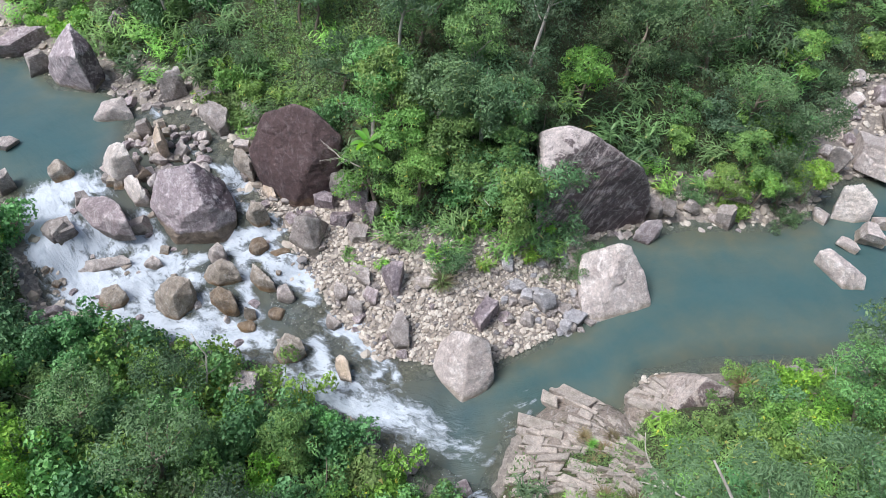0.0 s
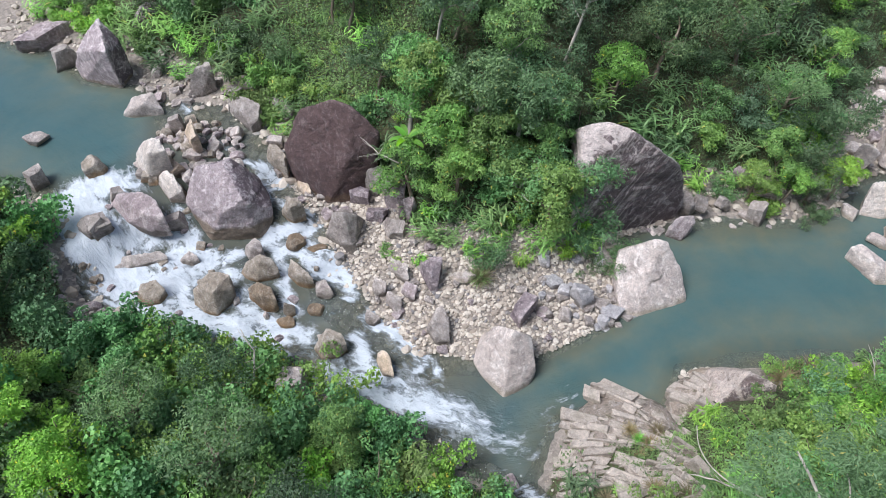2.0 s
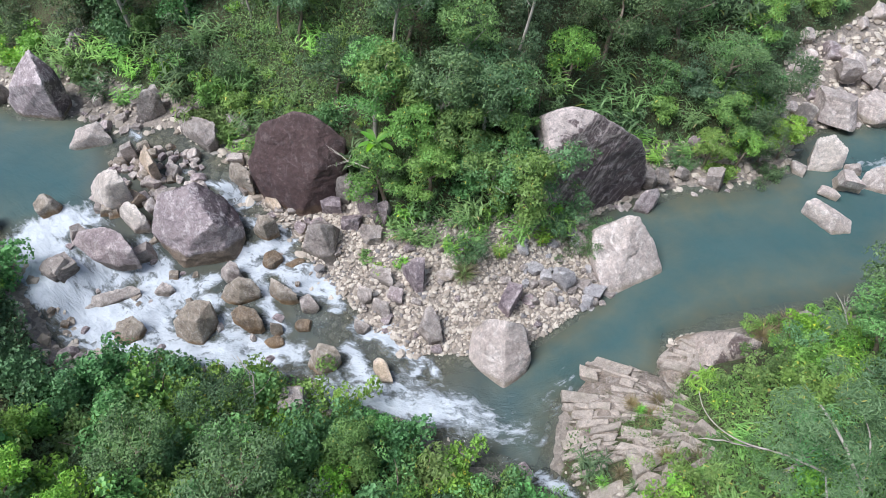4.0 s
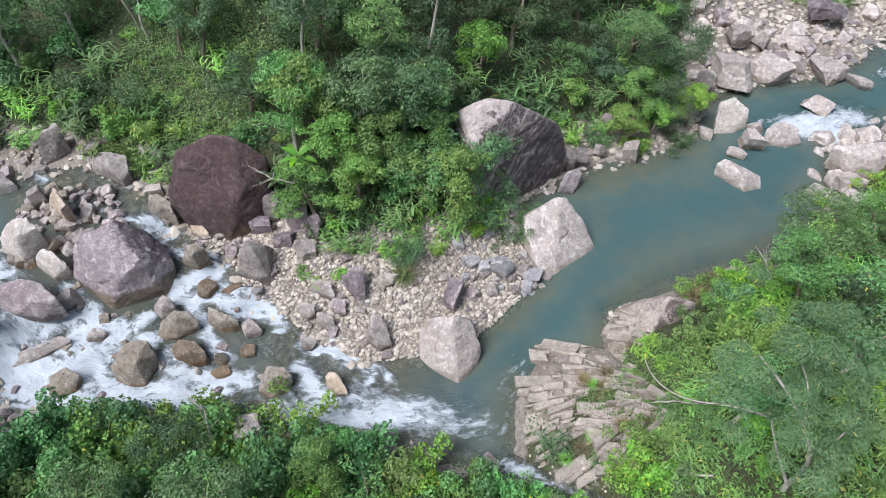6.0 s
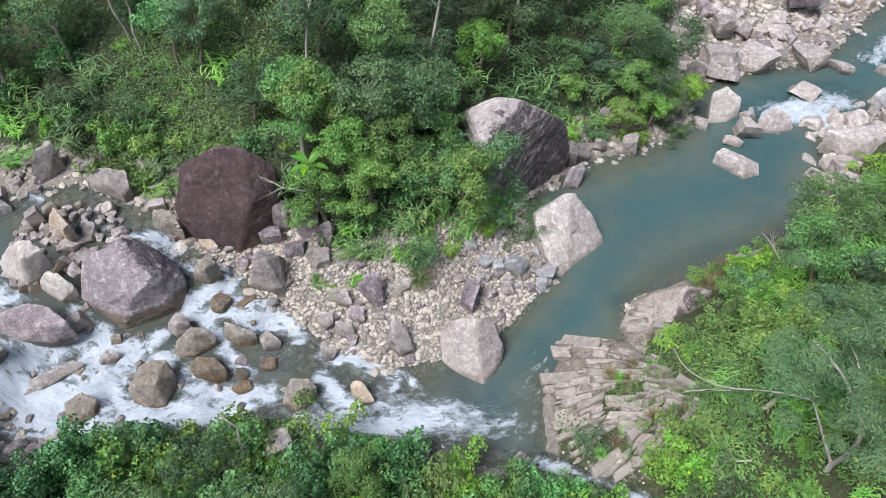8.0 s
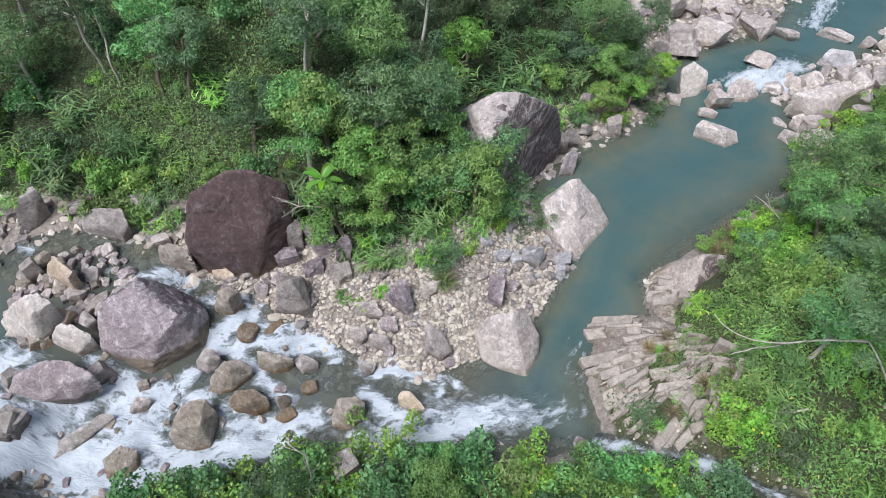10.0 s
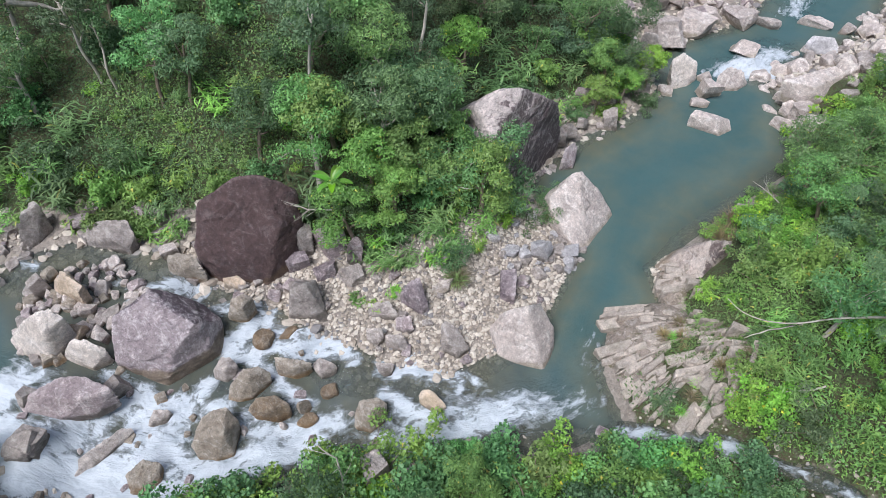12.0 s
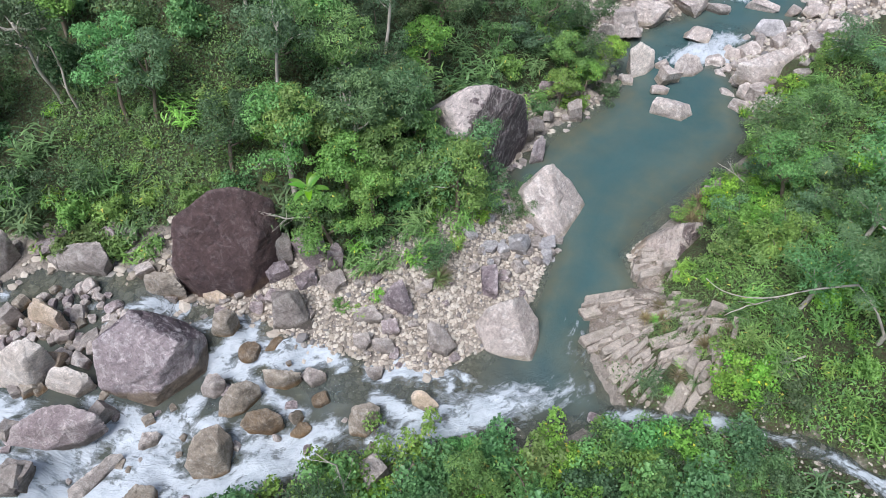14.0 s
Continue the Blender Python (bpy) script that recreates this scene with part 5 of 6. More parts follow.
def grass_tuft(name, seed, count, length, leaf_look):
    rng = np.random.default_rng(seed)
    pieces = []
    for _ in range(count):
        a, lean = rng.uniform(0, 6.3), rng.uniform(0.1, 1.0)
        way = np.array((math.cos(a) * lean, math.sin(a) * lean, 1.0))
        start = np.array((math.cos(a), math.sin(a), 0)) * rng.uniform(0, 0.18)
        pieces.append(blade(rng, start, way / np.linalg.norm(way), length * rng.uniform(0.6, 1.2), 0.03, rng.uniform(0.3, 0.7)))
    return new(name, leaf_mesh(name, pieces, LEAF[leaf_look]))


def banana(x, y, z, height):
    rng = np.random.default_rng(77)
    root = new("banana_plant")
    root.matrix_world = pose(x, y, z)
    bole = bend(rng, (0, 0, -0.3), (0.05, -0.1, 1), height, 5, 0.05)
    part("trunk", tube_mesh("trunk", bole, np.linspace(0.15, 0.08, len(bole)), LEAF["banana"]), root)
    for k in range(9):
        a = k * 2.4
        up = rng.uniform(0.4, 1.3)
        way = np.array((math.cos(a), math.sin(a), up))
        way /= np.linalg.norm(way)
        length, width, p, v = rng.uniform(1.0, 1.5), rng.uniform(0.28, 0.38), bole[-1].copy(), way.copy()
        verts, faces, steps = [], [], 9
        for i in range(steps + 1):
            side = np.cross(v, (0, 0, 1.0))
            side /= np.linalg.norm(side)
            wide = width * 0.5 * (math.sin(math.pi * min(1, (i + 0.4) / (steps + 0.6))) ** 0.6)
            ridge = np.cross(side, v)
            verts += [p + side * wide + ridge * wide * 0.35, p, p - side * wide + ridge * wide * 0.35]
            p = p + v * length / steps
            v = v + np.array((0, 0, -0.13))
            v /= np.linalg.norm(v)
        for i in range(steps):
            q = 3 * i
            faces += [(q, q + 3, q + 4, q + 1), (q + 1, q + 4, q + 5, q + 2)]
        part("leaf", mesh_from("leaf", np.array(verts), faces, LEAF["banana"]), root)
    return tagged(root, "bright green banana plant with broad torn leaves", "banana plant")


KINDS = {
    "tree_a": (lambda: broad_tree("tree", 401, 6.0, 2.1, 3.4, 4674, (0.153, 0.072), "tree", "pale"), "leafy green tree with a pale trunk", "tree"),
    "tree_b": (lambda: broad_tree("tree", 402, 5.2, 2.3, 2.8, 4836, (0.144, 0.072), "dark", "brown"), "dark green broadleaf tree", "tree"),
    "tree_c": (lambda: broad_tree("tree", 403, 7.8, 1.9, 5.4, 3868, (0.153, 0.059), "blue", "pale", open_crown=0.4, stem=0.11), "slender tree with an open bluish crown", "tree"),
    "tree_d": (lambda: broad_tree("tree", 404, 5.0, 2.0, 2.4, 4836, (0.161, 0.085), "bright", "brown"), "bright green leafy tree", "tree"),
    "tree_e": (lambda: broad_tree("tree", 405, 5.6, 2.5, 2.9, 5318, (0.140, 0.068), "tree", "brown", limbs=6), "spreading green tree with dense foliage", "tree"),
    "tree_f": (lambda: broad_tree("tree", 406, 4.6, 2.3, 2.6, 3380, (0.162, 0.078), "feather", "pale", limbs=8, open_crown=0.45), "airy light green tree with pale twigs", "tree"),
    "shrub_a": (lambda: shrub("shrub", 411, 2.2, 1.5, 2916, (0.133, 0.070), "tree"), "dense green shrub", "shrub"),
    "shrub_b": (lambda: shrub("shrub", 412, 2.6, 1.6, 3094, (0.133, 0.062), "dark"), "dark green shrub", "shrub"),
    "shrub_c": (lambda: shrub("shrub", 413, 1.7, 1.3, 2474, (0.163, 0.094), "bright"), "bright green shrub", "shrub"),
    "shrub_d": (lambda: shrub("shrub", 414, 2.4, 1.6, 3004, (0.156, 0.070), "blue", 0.1), "bluish green fine-leaved shrub", "shrub"),
    "vine_a": (lambda: shrub("vine_thicket", 415, 2.0, 1.7, 2500, (0.145, 0.135), "vine", 0.6, True), "thicket draped with round-leaved vines", "vine"),
    "vine_b": (lambda: shrub("vine_thicket", 416, 2.6, 1.5, 2300, (0.14, 0.125), "bright", 0.6, True), "bright thicket of round-leaved vines", "vine"),
    "lance_a": (lambda: lance_clump("tall_herb", 421, 20, 1.5, 0.46, 0.075, "grass"), "tall herb clump with lance leaves", "herb"),
    "lance_b": (lambda: lance_clump("tall_herb", 422, 22, 1.1, 0.40, 0.065, "bright"), "bright clump of lance-leaved herb", "herb"),
    "lance_c": (lambda: lance_clump("tall_herb", 423, 14, 1.9, 0.75, 0.09, "tree"), "tall reedy herb with drooping leaves", "herb"),
    "dry": (lambda: grass_tuft("grass_tuft", 431, 150, 1.1, "dry"), "tuft of dry straw-coloured grass", "grass"),
    "tuft": (lambda: grass_tuft("grass_tuft", 432, 150, 0.9, "grass"), "tuft of green grass", "grass"),
}
FIRST = {}


def plant(kind, x, y, size, where="", z=None, lean=6.0):
    make, label, category = KINDS[kind]
    z = land_height(x, y) if z is None else z
    m = pose(x, y, z - 0.05, random.uniform(-lean, lean), random.uniform(-lean, lean), random.uniform(0, 360))
    if kind not in FIRST:
        FIRST[kind] = ob = make()
        ob.matrix_world = m
    else:
        ob = copy_thing(FIRST[kind], m @ Matrix.Scale(size, 4))
    return tagged(ob, f"{label} {where}".strip(), category, f"{category}s of the valley")


def thicket(x0, x1, y0, y1, gap, test, kinds, low, high, where, seed):
    """Plants at random places that keep a distance from one another."""
    rng = np.random.default_rng(seed)
    taken = []
    tries = int((x1 - x0) * (y1 - y0) / gap ** 2 * 7)
    xs, ys = rng.uniform(x0, x1, tries), rng.uniform(y0, y1, tries)
    _, gravel, d = land(xs, ys)
    toe = np.interp(xs, [p[0] for p in HILL_TOE], [p[1] for p in HILL_TOE])
    ok = test(xs, ys, ys - toe, d)
    for x, y in zip(xs[ok], ys[ok]):
        if all((x - a) ** 2 + (y - b) ** 2 > gap ** 2 for a, b in taken):
            taken.append((x, y))
            plant(kinds[rng.integers(len(kinds))], x, y, rng.uniform(low, high), where)


def clear_of(x, y, spots):
    ok = np.ones(np.shape(x), bool)
    for a, b, r in spots:
        ok &= (x - a) ** 2 + (y - b) ** 2 > r * r
    return ok


ROCKY = [(-10.1, 27.8, 3.2), (-8.5, 23.0, 2.0), (8.2, 27.4, 2.9), (8.6, 24.5, 2.4), (-24, 41, 2.5), (-30, 41, 2.6), (-25.4, 37, 2.5)]
GAPS = [(-11.0, 36.6, 2.3), (-9.2, 34.6, 2.5), (-7.8, 32.9, 2.4), (-3.5, 29.2, 1.9), (-11.2, 40.6, 1.6), (-9.0, 35.4, 2.6)]
slope_side = "on the wooded slope"
near_side = "on the near bank"
in_view = lambda x, y: (y < 38 + 0.32 * np.abs(x)) & (x < 22.6 + 0.95 * (y - 31))
thicket(-40, 34, 24, 50, 1.9, lambda x, y, u, d: (u > 2.2) & (d > 1) & clear_of(x, y, ROCKY + GAPS) & in_view(x, y),
        ["shrub_a", "shrub_b", "shrub_d", "shrub_a", "vine_a", "lance_c", "shrub_b", "shrub_c"], 0.75, 1.2, slope_side, 51)
thicket(-40, 34, 24, 50, 2.9, lambda x, y, u, d: (u > 3.5) & (d > 1) & clear_of(x, y, ROCKY) & in_view(x, y) & clear_of(x, y, GAPS + [(-8.5, 34.5, 4.0), (-5.5, 33.0, 2.4), (-11.6, 38.4, 2.2), (-3.6, 28.4, 2.2)]),
        ["tree_a", "tree_b", "tree_e", "tree_c", "tree_e", "tree_d", "tree_a"], 0.7, 1.1, slope_side, 52)
thicket(-12, -3, 29, 38.5, 1.0, lambda x, y, u, d: ~clear_of(x, y, GAPS), ["lance_b", "lance_a", "lance_b"], 0.4, 0.65, slope_side, 56)
thicket(-32, 22, 22, 46, 1.15, lambda x, y, u, d: (u > -0.1) & (u < 2.8) & (d > 0.4) & clear_of(x, y, ROCKY[:4]) & ((x < -7.5) | (x > 10)),
        ["lance_a", "lance_b", "lance_c", "shrub_c", "lance_a"], 0.75, 1.15, "at the foot of the slope", 53)
# the thicket between the two great boulders
thicket(-5.6, 5.6, 23.6, 29, 1.6, lambda x, y, u, d: (u > 0.6) & clear_of(x, y, [(7.6, 27.2, 4.3), (-9.2, 27.3, 3.4)]), ["tree_d", "tree_a", "tree_f", "tree_d", "tree_f"], 0.8, 1.0, "between two great boulders", 54)
thicket(-4.6, 5.0, 22.2, 25.0, 0.85, lambda x, y, u, d: (u > -0.4) & (u < 1.6), ["lance_a", "lance_b", "lance_a"], 0.75, 1.05, "over the gravel bar", 55)
plant("shrub_b", -0.5, 22.0, 0.75, "on the gravel bar")
plant("shrub_a", 5.7, 22.4, 0.8, "beside a pale boulder")
plant("shrub_b", 6.3, 22.9, 0.75, "beside a pale boulder")
plant("shrub_d", 5.2, 24.2, 1.0, "beside a great boulder")
plant("tree_d", 16.8, 28.6, 0.8, "over the pool")
plant("tree_e", 18.6, 28.6, 0.8, "over the pool")
plant("tree_a", 20.4, 30.0, 0.85, "over the pool")
plant("tuft", -1.2, 20.9, 1.0, "on the gravel bar")
plant("dry", -1.0, 21.0, 0.8, "on the gravel bar")
for x, y, s in ((-5.4, 21.9, 0.5), (-4.2, 22.0, 0.5), (-6.0, 22.7, 0.55), (-12.6, 31.2, 0.9), (-11.6, 30.8, 0.9)):
    plant("lance_b", x, y, s, "among the stones")
for x, y, s in ((3.4, 25.0, 0.95), (5.3, 25.6, 0.8), (1.6, 24.6, 0.85)):
    plant("tree_f", x, y, s, "beside a great boulder")
for kind, x, y, s in (("tree_d", 15.2, 27.6, 0.62), ("tree_d", 17.0, 27.2, 0.6), ("tree_e", 18.6, 27.2, 0.6), ("tree_d", 20.2, 27.8, 0.65), ("shrub_a", 14.0, 28.2, 0.85), ("shrub_c", 16.0, 26.9, 0.8), ("shrub_a", 19.2, 26.6, 0.7)):
    plant(kind, x, y, s, "overhanging the pool's far shore")
banana(-4.6, 26.2, land_height(-4.6, 26.2) + 0.2, 2.6)

for x, y in ((37.5, 37.0), (38.6, 37.6), (39.5, 36.4), (36.6, 38.2), (38.2, 36.2), (40.6, 37.2)):
    plant("tuft", x, y, 1.6, "on the downstream heap")
# near bank, upstream side
thicket(-26, -1.2, 4, 24, 1.45, lambda x, y, u, d: (d > 1.0) & (u < -6) & (y > 5.5 - 0.2 * (x + 6)), ["vine_a", "vine_b", "shrub_a", "vine_a", "shrub_c"], 0.8, 1.25, near_side, 61)
thicket(-26, -3, 4, 22, 3.0, lambda x, y, u, d: (d > 2.2) & (u < -6) & ((x < -6.5) | (y < 8)) & (y > 5.5 - 0.2 * (x + 6)), ["tree_d", "tree_e", "tree_b"], 0.65, 0.85, near_side, 62)
thicket(-2.5, 3.2, 1, 10, 1.0, lambda x, y, u, d: (d > 0.35) & (to_line(x, y, SIDE_STREAM)[0] > 1.5), ["vine_a", "shrub_a", "shrub_b", "lance_c", "vine_a"], 0.55, 0.85, near_side, 63)
for kind, x, y, s in (("vine_b", -7.7, 14.2, 1.0), ("vine_a", -5.3, 12.0, 1.0), ("vine_b", -3.3, 9.7, 1.0), ("vine_a", -0.2, 8.4, 0.95), ("vine_b", 0.6, 6.8, 0.95), ("vine_b", -10.2, 15.0, 1.1), ("vine_a", -15.0, 16.4, 1.2),
                      ("vine_a", -7.9, 12.2, 1.1), ("vine_b", -13.0, 14.4, 1.2), ("vine_a", -2.6, 9.2, 0.9), ("vine_b", -16.2, 15.6, 1.2), ("vine_a", -23.6, 23.0, 1.2), ("vine_a", -6.3, 12.9, 0.8), ("vine_a", -1.4, 9.0, 0.9)):
    plant(kind, x, y, s, "over the water's edge")
# near bank, downstream side
off_rock = [(4.8, 11.4, 3.2), (6.4, 12.6, 2.0), (9.2, 14.6, 1.9), (10.4, 14.9, 2.3), (11.6, 14.6, 1.5), (2.4, 11.0, 1.8)]
bank_side = lambda x, y: (y < 20.5 - 0.75 * np.clip(x - 22, 0, 4)) & (y > 1.5) & (x < 22 + 0.9 * (y - 7))
thicket(4.2, 36, 0, 20, 0.95, lambda x, y, u, d: (d > np.where(x > 12.5, 0.0, 0.6)) & (u < -6) & clear_of(x, y, off_rock) & (to_line(x, y, SIDE_STREAM)[0] > 1.5) & bank_side(x, y),
        ["lance_a", "lance_b", "shrub_c", "shrub_a", "lance_b", "vine_b"], 0.5, 0.9, near_side, 64)
thicket(7, 36, 0, 17, 2.6, lambda x, y, u, d: (d > 1.8) & (u < -6) & clear_of(x, y, off_rock) & (x + y > 15) & bank_side(x, y), ["shrub_d", "vine_b", "shrub_c", "tree_f"], 0.7, 1.0, near_side, 65)
for x, y, s in ((18.0, 13.8, 0.95), (20.3, 13.6, 0.8), (16.2, 12.2, 0.75), (23.0, 15.0, 0.7)):
    plant("tree_e", x, y, s, "leaning over the pool")
for x, y, z in ((5.2, 11.2, 1.35), (5.8, 11.9, 1.3), (4.6, 10.4, 1.2), (6.3, 12.5, 1.2), (3.8, 10.3, 1.0), (5.0, 12.4, 1.5), (6.7, 11.6, 1.0), (5.6, 9.8, 1.3), (4.7, 9.0, 1.2), (6.2, 10.3, 1.1), (5.2, 10.4, 1.4), (8.3, 13.6, 0.8), (9.3, 13.3, 1.0)):
    plant("dry", x, y, 0.5, "in the joints of the bedrock", z)
    plant("tuft", x + 0.3, y - 0.3, 0.45, "in the joints of the bedrock", z - 0.1)
for kind, x, y, s in (("tuft", 4.0, 9.6, 0.5), ("dry", 5.2, 9.4, 0.6), ("tuft", 3.8, 8.6, 0.6), ("dry", 3.4, 9.3, 0.5), ("tuft", 2.6, 9.2, 0.5), ("lance_b", 7.2, 10.2, 0.5), ("lance_a", 7.0, 11.6, 0.5), ("dry", 6.3, 9.0, 0.6), ("lance_b", 6.0, 8.2, 0.5)):
    plant(kind, x, y, s, "beside the bedrock")
for x, y in ((12.9, 15.2), (13.6, 15.6), (14.6, 15.8)):
    plant("dry", x, y, 1.0, "on the rocky bank")


# ---- undergrowth, side stream, dead wood ----
def undergrowth(name, label, count, x0, x1, y0, y1, test, leaf, leaf_look, seed, rise):
    """Low leaves close over the soil."""
    rng = np.random.default_rng(seed)
    x, y = rng.uniform(x0, x1, count), rng.uniform(y0, y1, count)
    h, gravel, d = land(x, y)
    ok = test(x, y, gravel, d)
    base = np.stack([x, y, h + rng.random(count) ** 1.5 * rise], -1)[ok]
    mesh = leaf_mesh(name, [leaves(rng, base, np.tile((0.0, -0.2, 1.0), (len(base), 1)), leaf[0], leaf[1], small=True)], LEAF[leaf_look])
    tagged(new(name, mesh), label, "undergrowth", kind="stuff")


undergrowth("undergrowth", "low green herbs over the wooded slope", 120000, -36, 34, 22, 48, lambda x, y, g, d: (g < 0.75) & (d > 0.5) & in_view(x, y) & clear_of(x, y, ROCKY), (0.15, 0.075), "dark", 71, 0.9)
undergrowth("undergrowth", "bright low herbs on the near bank", 90000, 4, 32, 0, 20, lambda x, y, g, d: (g < 0.8) & (d > 0.5) & clear_of(x, y, off_rock) & (to_line(x, y, SIDE_STREAM)[0] > 0.75) & bank_side(x, y), (0.15, 0.07), "bright", 72, 0.6)
undergrowth("undergrowth", "sparse yellowish herbs on the mossy rock", 12000, 3.5, 9.5, 7.5, 13.5, lambda x, y, g, d: (d > 0.8) & (x + 0.8 * y > 13.2) & (to_line(x, y, SIDE_STREAM)[0] > 0.9), (0.11, 0.05), "bright", 76, 0.35)
undergrowth("undergrowth", "low weeds behind the near bank", 60000, -30, 34, -10, 7, lambda x, y, g, d: (d > 2) & (to_line(x, y, SIDE_STREAM)[0] > 1.0), (0.15, 0.08), "tree", 74, 0.5)
undergrowth("undergrowth", "low green leaves on the near bank", 30000, -26, 3, 1, 24, lambda x, y, g, d: (g < 0.7) & (d > 0.5) & (to_line(x, y, SIDE_STREAM)[0] > 1.0), (0.15, 0.10), "tree", 73, 0.5)


undergrowth("undergrowth", "bright herbs in the gap between slender trees", 26000, -13, -2, 29, 40, lambda x, y, g, d: ~clear_of(x, y, [(-9.0, 35.2, 4.0), (-6.0, 33.4, 3.4), (-3.4, 30.6, 2.2)]), (0.12, 0.07), "bright", 75, 0.9)


def build_side_stream():
    """A thin rill that tumbles down a gully into the stream."""
    pts = []
    for (ax, ay, az), (bx, by, bz) in zip(SIDE_STREAM, SIDE_STREAM[1:]):
        steps = max(2, int(math.hypot(bx - ax, by - ay) / 0.15))
        pts += [(ax + (bx - ax) * i / steps, ay + (by - ay) * i / steps, az + (bz - az) * i / steps) for i in range(steps)]
    pts = np.array(pts)
    for _ in range(6):
        pts[1:-1] = (pts[:-2] + pts[1:-1] * 2 + pts[2:]) / 4
    way = np.gradient(pts[:, :2], axis=0)
    side = np.stack([-way[:, 1], way[:, 0]], -1) / np.linalg.norm(way, axis=1)[:, None]
    along = np.cumsum(np.linalg.norm(way, axis=1))
    rows, flow, foam = [], [], []
    for k in range(7):
        t = (k - 3) / 3
        half = 0.45 + 0.12 * np.sin(along * 1.7) + 0.06 * np.sin(along * 4.1)
        wave = 0.25 * np.sin(along * 0.9)
        q = np.concatenate([pts[:, :2] + side * (half * t + wave)[:, None], (pts[:, 2] + 0.05 - 0.06 * t * t)[:, None]], 1)
        rows.append(q)
        flow.append(np.stack([along * 1.5, np.full(len(along), t * 0.5), np.zeros(len(along))], -1))
        foam.append((0.72 + 0.16 * np.sin(along * 1.3 + 0.6)) * (1 - 0.5 * abs(t)))
    mesh = mesh_from("rill", np.concatenate(rows), grid_faces(len(pts), 7), WATER)
    float_attribute(mesh, "depth", np.full(7 * len(pts), 0.12))
    float_attribute(mesh, "foam", np.concatenate(foam))
    float_attribute(mesh, "pool", np.zeros(7 * len(pts)))
    mesh.attributes.new("flow", "FLOAT_VECTOR", "POINT").data.foreach_set("vector", np.concatenate(flow).astype(np.float32).ravel())
    tagged(new("water", mesh), "thin white rill in a muddy gully", "stream", kind="structure")


build_side_stream()


def dead_branch(name, label, points, radius, twigs, seed, bark="pale"):
    """A bare branch along points, with side twigs as parts."""
    rng = np.random.default_rng(seed)
    pts = [np.array(p, float) for p in points]
    origin = pts[0]
    root = new(name)
    root.matrix_world = pose(*origin)
    fine = []
    for a, b in zip(pts, pts[1:]):
        for i in range(3):
            fine.append(a + (b - a) * i / 3 - origin + rng.normal(0, radius * 0.5, 3))
    fine.append(pts[-1] - origin)
    part("branch", tube_mesh("branch", fine, np.linspace(radius, radius * 0.35, len(fine)), BARK[bark]), root)
    for _ in range(twigs):
        i = rng.integers(1, len(fine) - 1)
        way = fine[i + 1] - fine[i] + rng.normal(0, 0.35, 3)
        twig = bend(rng, fine[i], way, rng.uniform(0.5, 1.4), 4, 0.18)
        part("twig", tube_mesh("twig", twig, np.linspace(radius * 0.4, radius * 0.12, len(twig)), BARK[bark], 4), root)
    return tagged(root, label, "branch")


dead_branch("dead_branch", "bare grey branch fallen among the herbs", [(6.9, 5.9, 3.9), (6.0, 6.7, 3.4), (5.2, 7.3, 3.0)], 0.05, 2, 82)
dead_branch("dead_branch", "bare grey branch fallen among the herbs", [(7.8, 8.2, 5.1), (7.0, 9.0, 4.3), (6.3, 9.5, 3.7)], 0.05, 2, 83)
dead_branch("dead_branch", "bare grey twig over the rapids", [(-11.4, 14.4, 3.2), (-11.2, 15.0, 4.6), (-11.6, 15.4, 5.6)], 0.05, 4, 84)
dead_branch("dead_branch", "bare pale branch among green leaves", [(1.6, 24.0, 5.6), (2.4, 23.6, 6.3), (3.3, 23.6, 6.4)], 0.028, 7, 86)
dead_branch("dead_branch", "bare pale branch among green leaves", [(-5.2, 25.6, 5.6), (-6.2, 25.9, 6.0), (-7.0, 26.4, 6.6)], 0.04, 7, 87)
dead_branch("dead_branch", "bare grey brush hanging over the pool", [(16.6, 14.6, 1.6), (17.3, 15.9, 1.2), (17.6, 16.9, 0.9)], 0.035, 8, 89)


def smooth_line(pts):
    for _ in range(2):
        pts = [pts[0]] + [a * u + b * (1 - u) for a, b in zip(pts, pts[1:]) for u in (0.75, 0.25)] + [pts[-1]]
    return pts


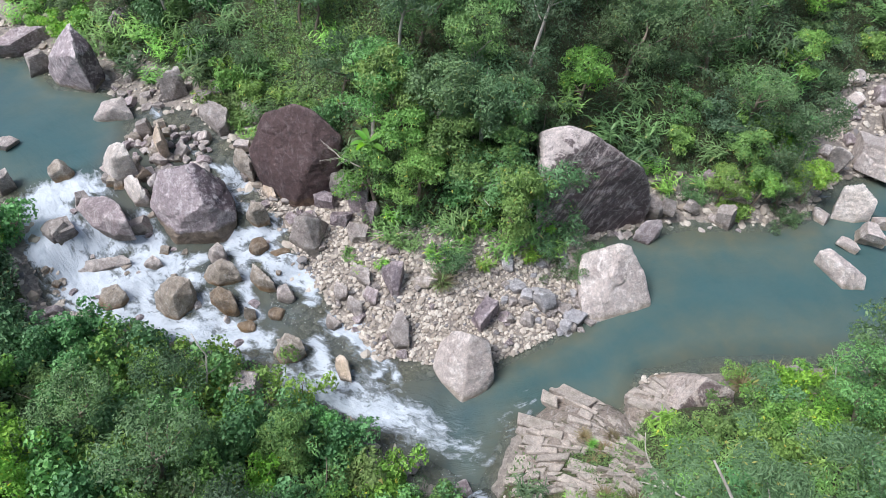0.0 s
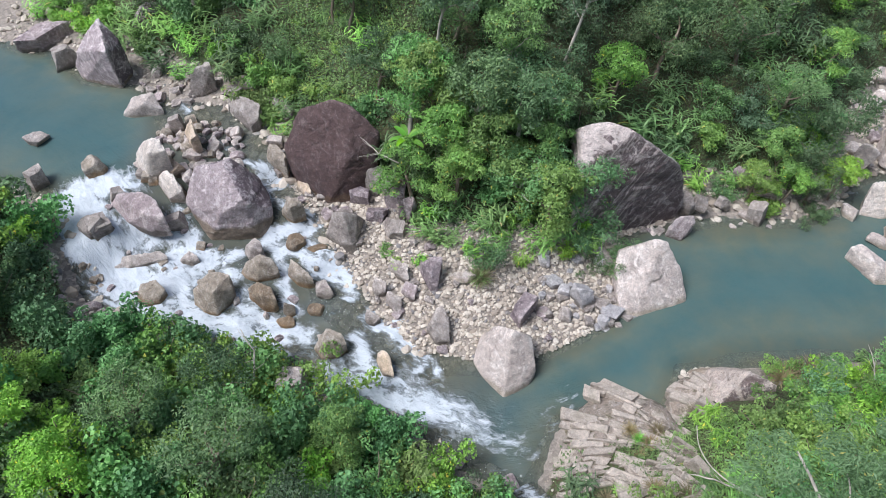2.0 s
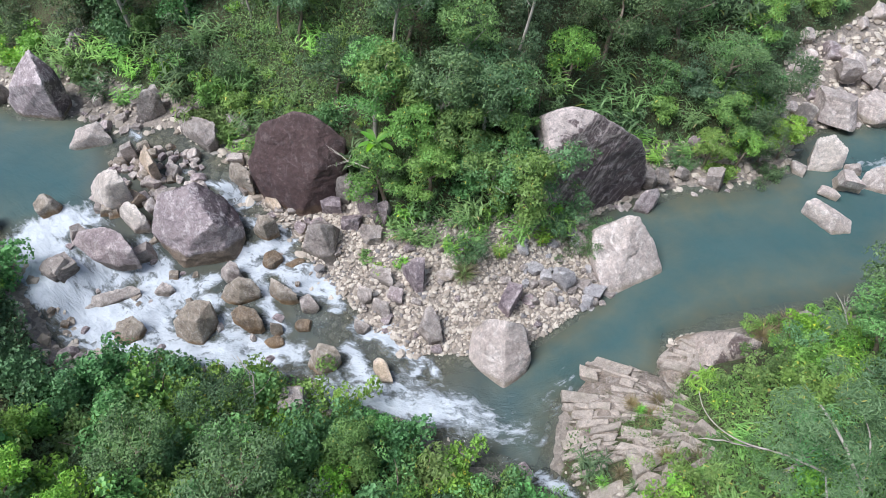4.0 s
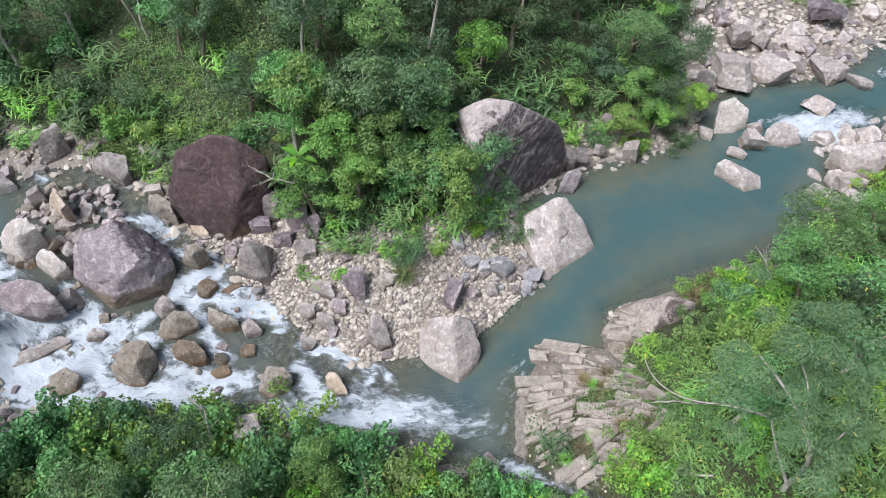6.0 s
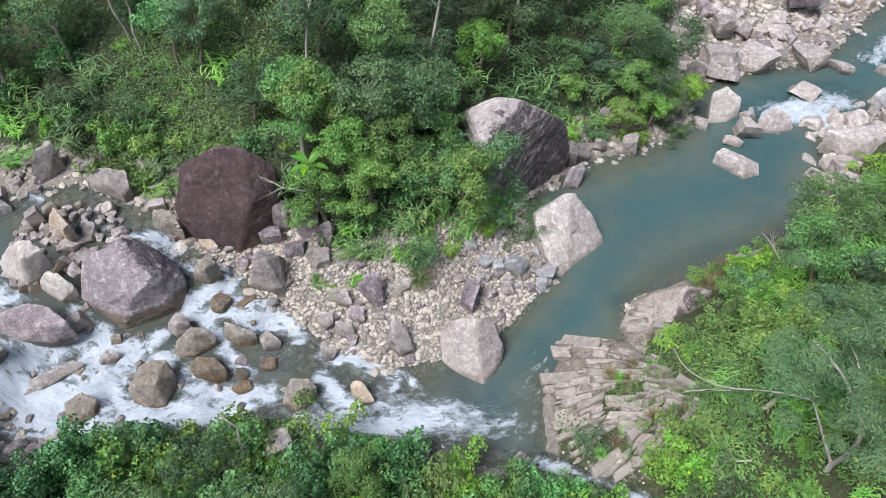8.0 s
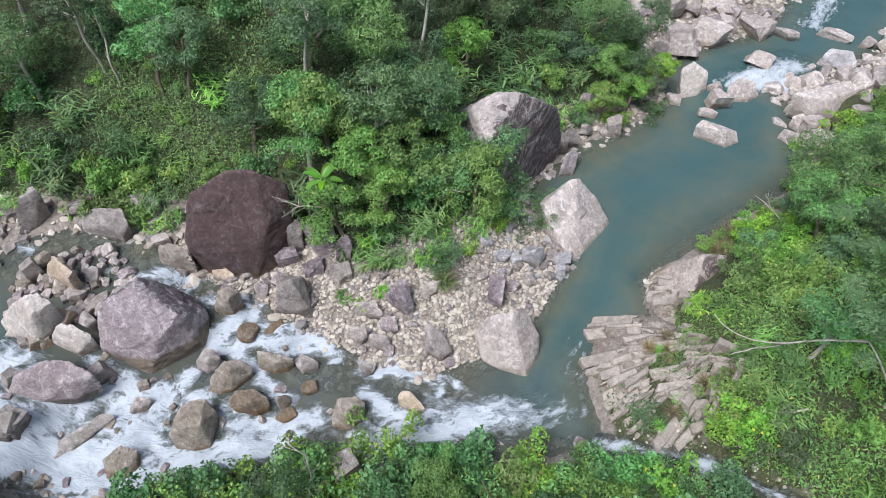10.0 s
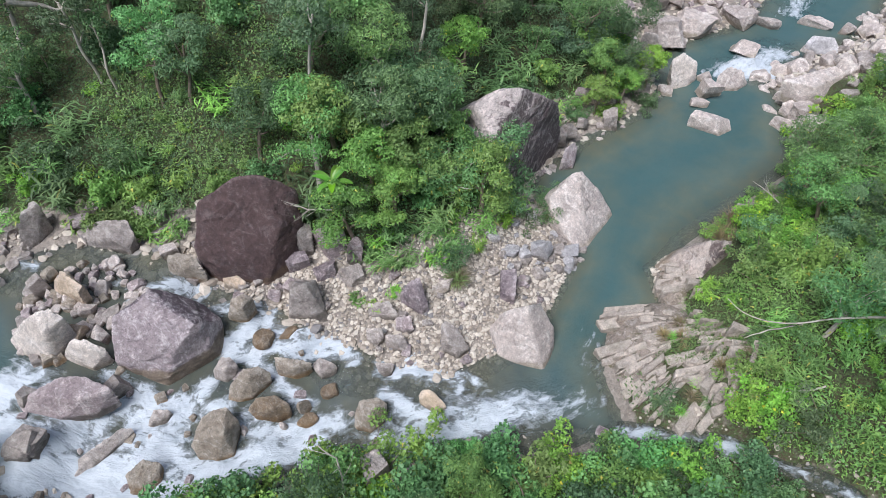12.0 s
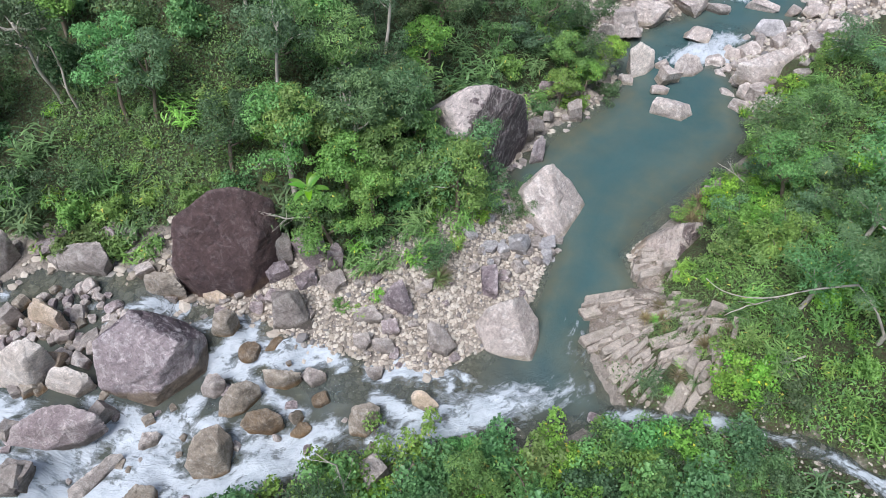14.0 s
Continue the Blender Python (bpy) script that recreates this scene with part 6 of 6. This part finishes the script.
def feathery_tree():
    """A tall leaning tree with pale forked limbs and sparse fine foliage."""
    rng = np.random.default_rng(91)
    root = new("tree")
    x, y = 8.3, 4.0
    root.matrix_world = pose(x, y, land_height(x, y))
    base = np.array((x, y, land_height(x, y)))
    lines = [(0.122, [(8.3, 4.0, base[2] - 0.3), (8.05, 4.2, 5.2), (7.9, 4.2, 6.5)]),
             (0.095, [(7.9, 4.2, 6.5), (7.6, 4.0, 8.2), (7.3, 4.05, 9.7), (6.9, 4.6, 11.0), (6.3, 5.5, 12.3), (5.9, 6.3, 12.8)]),
             (0.068, [(7.9, 4.2, 6.5), (7.5, 4.8, 7.7), (7.6, 5.4, 8.1), (7.9, 6.0, 8.1)]),
             (0.048, [(7.9, 6.0, 8.1), (7.85, 6.7, 7.3), (7.6, 7.4, 6.6), (7.1, 8.0, 6.0), (6.8, 8.6, 5.5), (6.6, 9.4, 5.0), (6.6, 10.3, 4.6), (6.8, 11.1, 4.5)]),
             (0.041, [(6.9, 4.6, 11.0), (7.4, 5.4, 11.7), (7.4, 6.2, 12.1)]),
             (0.041, [(7.3, 4.05, 9.7), (8.2, 4.1, 10.3), (9.2, 4.6, 10.6)])]
    blobs = []
    for i, (r, pts) in enumerate(lines):
        pts = [np.array(p) - base for p in pts]
        part("trunk" if i == 0 else "limb", tube_mesh("limb", smooth_line(pts), np.linspace(r, r * (0.8 if i == 0 else 0.3), len(smooth_line(pts))), BARK["pale"], 8), root)
        if i in (1, 4, 5):
            for p in pts[2:]:
                for _ in range(9):
                    blobs.append((*(p + rng.normal(0, 1.0, 3) * np.array((1.2, 1.2, 0.5))), rng.uniform(0.25, 0.5)))
    q, out = crown_points(rng, blobs, 16000)
    part("crown", leaf_mesh("crown", [leaves(rng, q, out, 0.13, 0.04, 0.1)], LEAF["feather"]), root)
    tagged(root, "leaning pale-limbed tree with sparse feathery foliage", "tree")


feathery_tree()
dead_branch("fallen_trunk", "pale fallen trunk across the wooded slope", [(-13.6, 41.6, 12.3), (-12.4, 41.5, 11.8), (-11.0, 41.5, 11.0), (-9.6, 41.5, 10.2)], 0.17, 0, 85)


def slim_tree(base, top, radius, spread_of, count, seed, leaf_look, bark, label, fork=0.6):
    """A slender bare-stemmed tree whose winding trunk runs from base to top, with a light crown over it."""
    rng = np.random.default_rng(seed)
    base, top = np.array(base, float), np.array(top, float)
    root = new("tree")
    root.matrix_world = pose(*base)
    rise = top - base
    stem = [rise * u + np.array((math.sin(u * 7 + seed), math.cos(u * 5 + seed), 0)) * 0.13 * math.sin(math.pi * min(u, 1)) for u in np.linspace(-0.05, 1.15, 9)]
    part("trunk", tube_mesh("trunk", smooth_line(stem), np.linspace(radius, radius * 0.5, len(smooth_line(stem))), BARK[bark], 7), root)
    blobs = []
    for k in range(5):
        start = rise * (fork if k == 0 else rng.uniform(0.75, 1.1))
        a = seed + 2.4 * k
        limb = bend(rng, start, (math.cos(a) * 0.8, math.sin(a) * 0.8, 1.0), spread_of * rng.uniform(0.8, 1.2), 5, 0.2)
        part("limb", tube_mesh("limb", limb, np.linspace(radius * 0.5, radius * 0.12, len(limb)), BARK[bark], 5), root)
        for p in limb[3:]:
            blobs.append((*(p + rng.normal(0, 0.2, 3)), spread_of * rng.uniform(0.2, 0.34)))
    for _ in range(9):
        v = unit(rng.normal(size=(1, 3)))[0]
        blobs.append((*(rise + np.array((0, 0, 0.9)) + v * spread_of * np.array((0.8, 0.8, 0.45))), spread_of * rng.uniform(0.2, 0.36)))
    q, out = crown_points(rng, blobs, count)
    part("crown", leaf_mesh("crown", [leaves(rng, q, out, 0.15, 0.065, 0.4, small=True)], LEAF[leaf_look]), root)
    return tagged(root, label, "tree", "trees of the valley")


slim_tree((-11.3, 38.4, land_height(-11.3, 38.4)), (-11.45, 38.3, 12.4), 0.11, 1.5, 3200, 1, "dark", "pale", "slender leaning tree with a bare pale trunk")
slim_tree((-10.9, 37.4, land_height(-10.9, 37.4)), (-10.6, 37.5, 11.5), 0.08, 0.9, 700, 2, "dark", "pale", "small bare pale tree with twisted limbs", 0.4)
slim_tree((-9.2, 35.6, land_height(-9.2, 35.6)), (-8.7, 35.6, 11.3), 0.11, 1.7, 4200, 3, "vine", "brown", "slender tree with a winding reddish brown trunk")
slim_tree((-8.1, 34.2, land_height(-8.1, 34.2)), (-7.6, 34.2, 10.8), 0.11, 1.6, 3800, 4, "blue", "brown", "slender tree with a straight grey-brown trunk")
slim_tree((-3.8, 30.3, land_height(-3.8, 30.3)), (-2.5, 30.3, 12.1), 0.11, 1.8, 4200, 5, "blue", "pale", "slender forked tree with a bare pale trunk", 0.3)
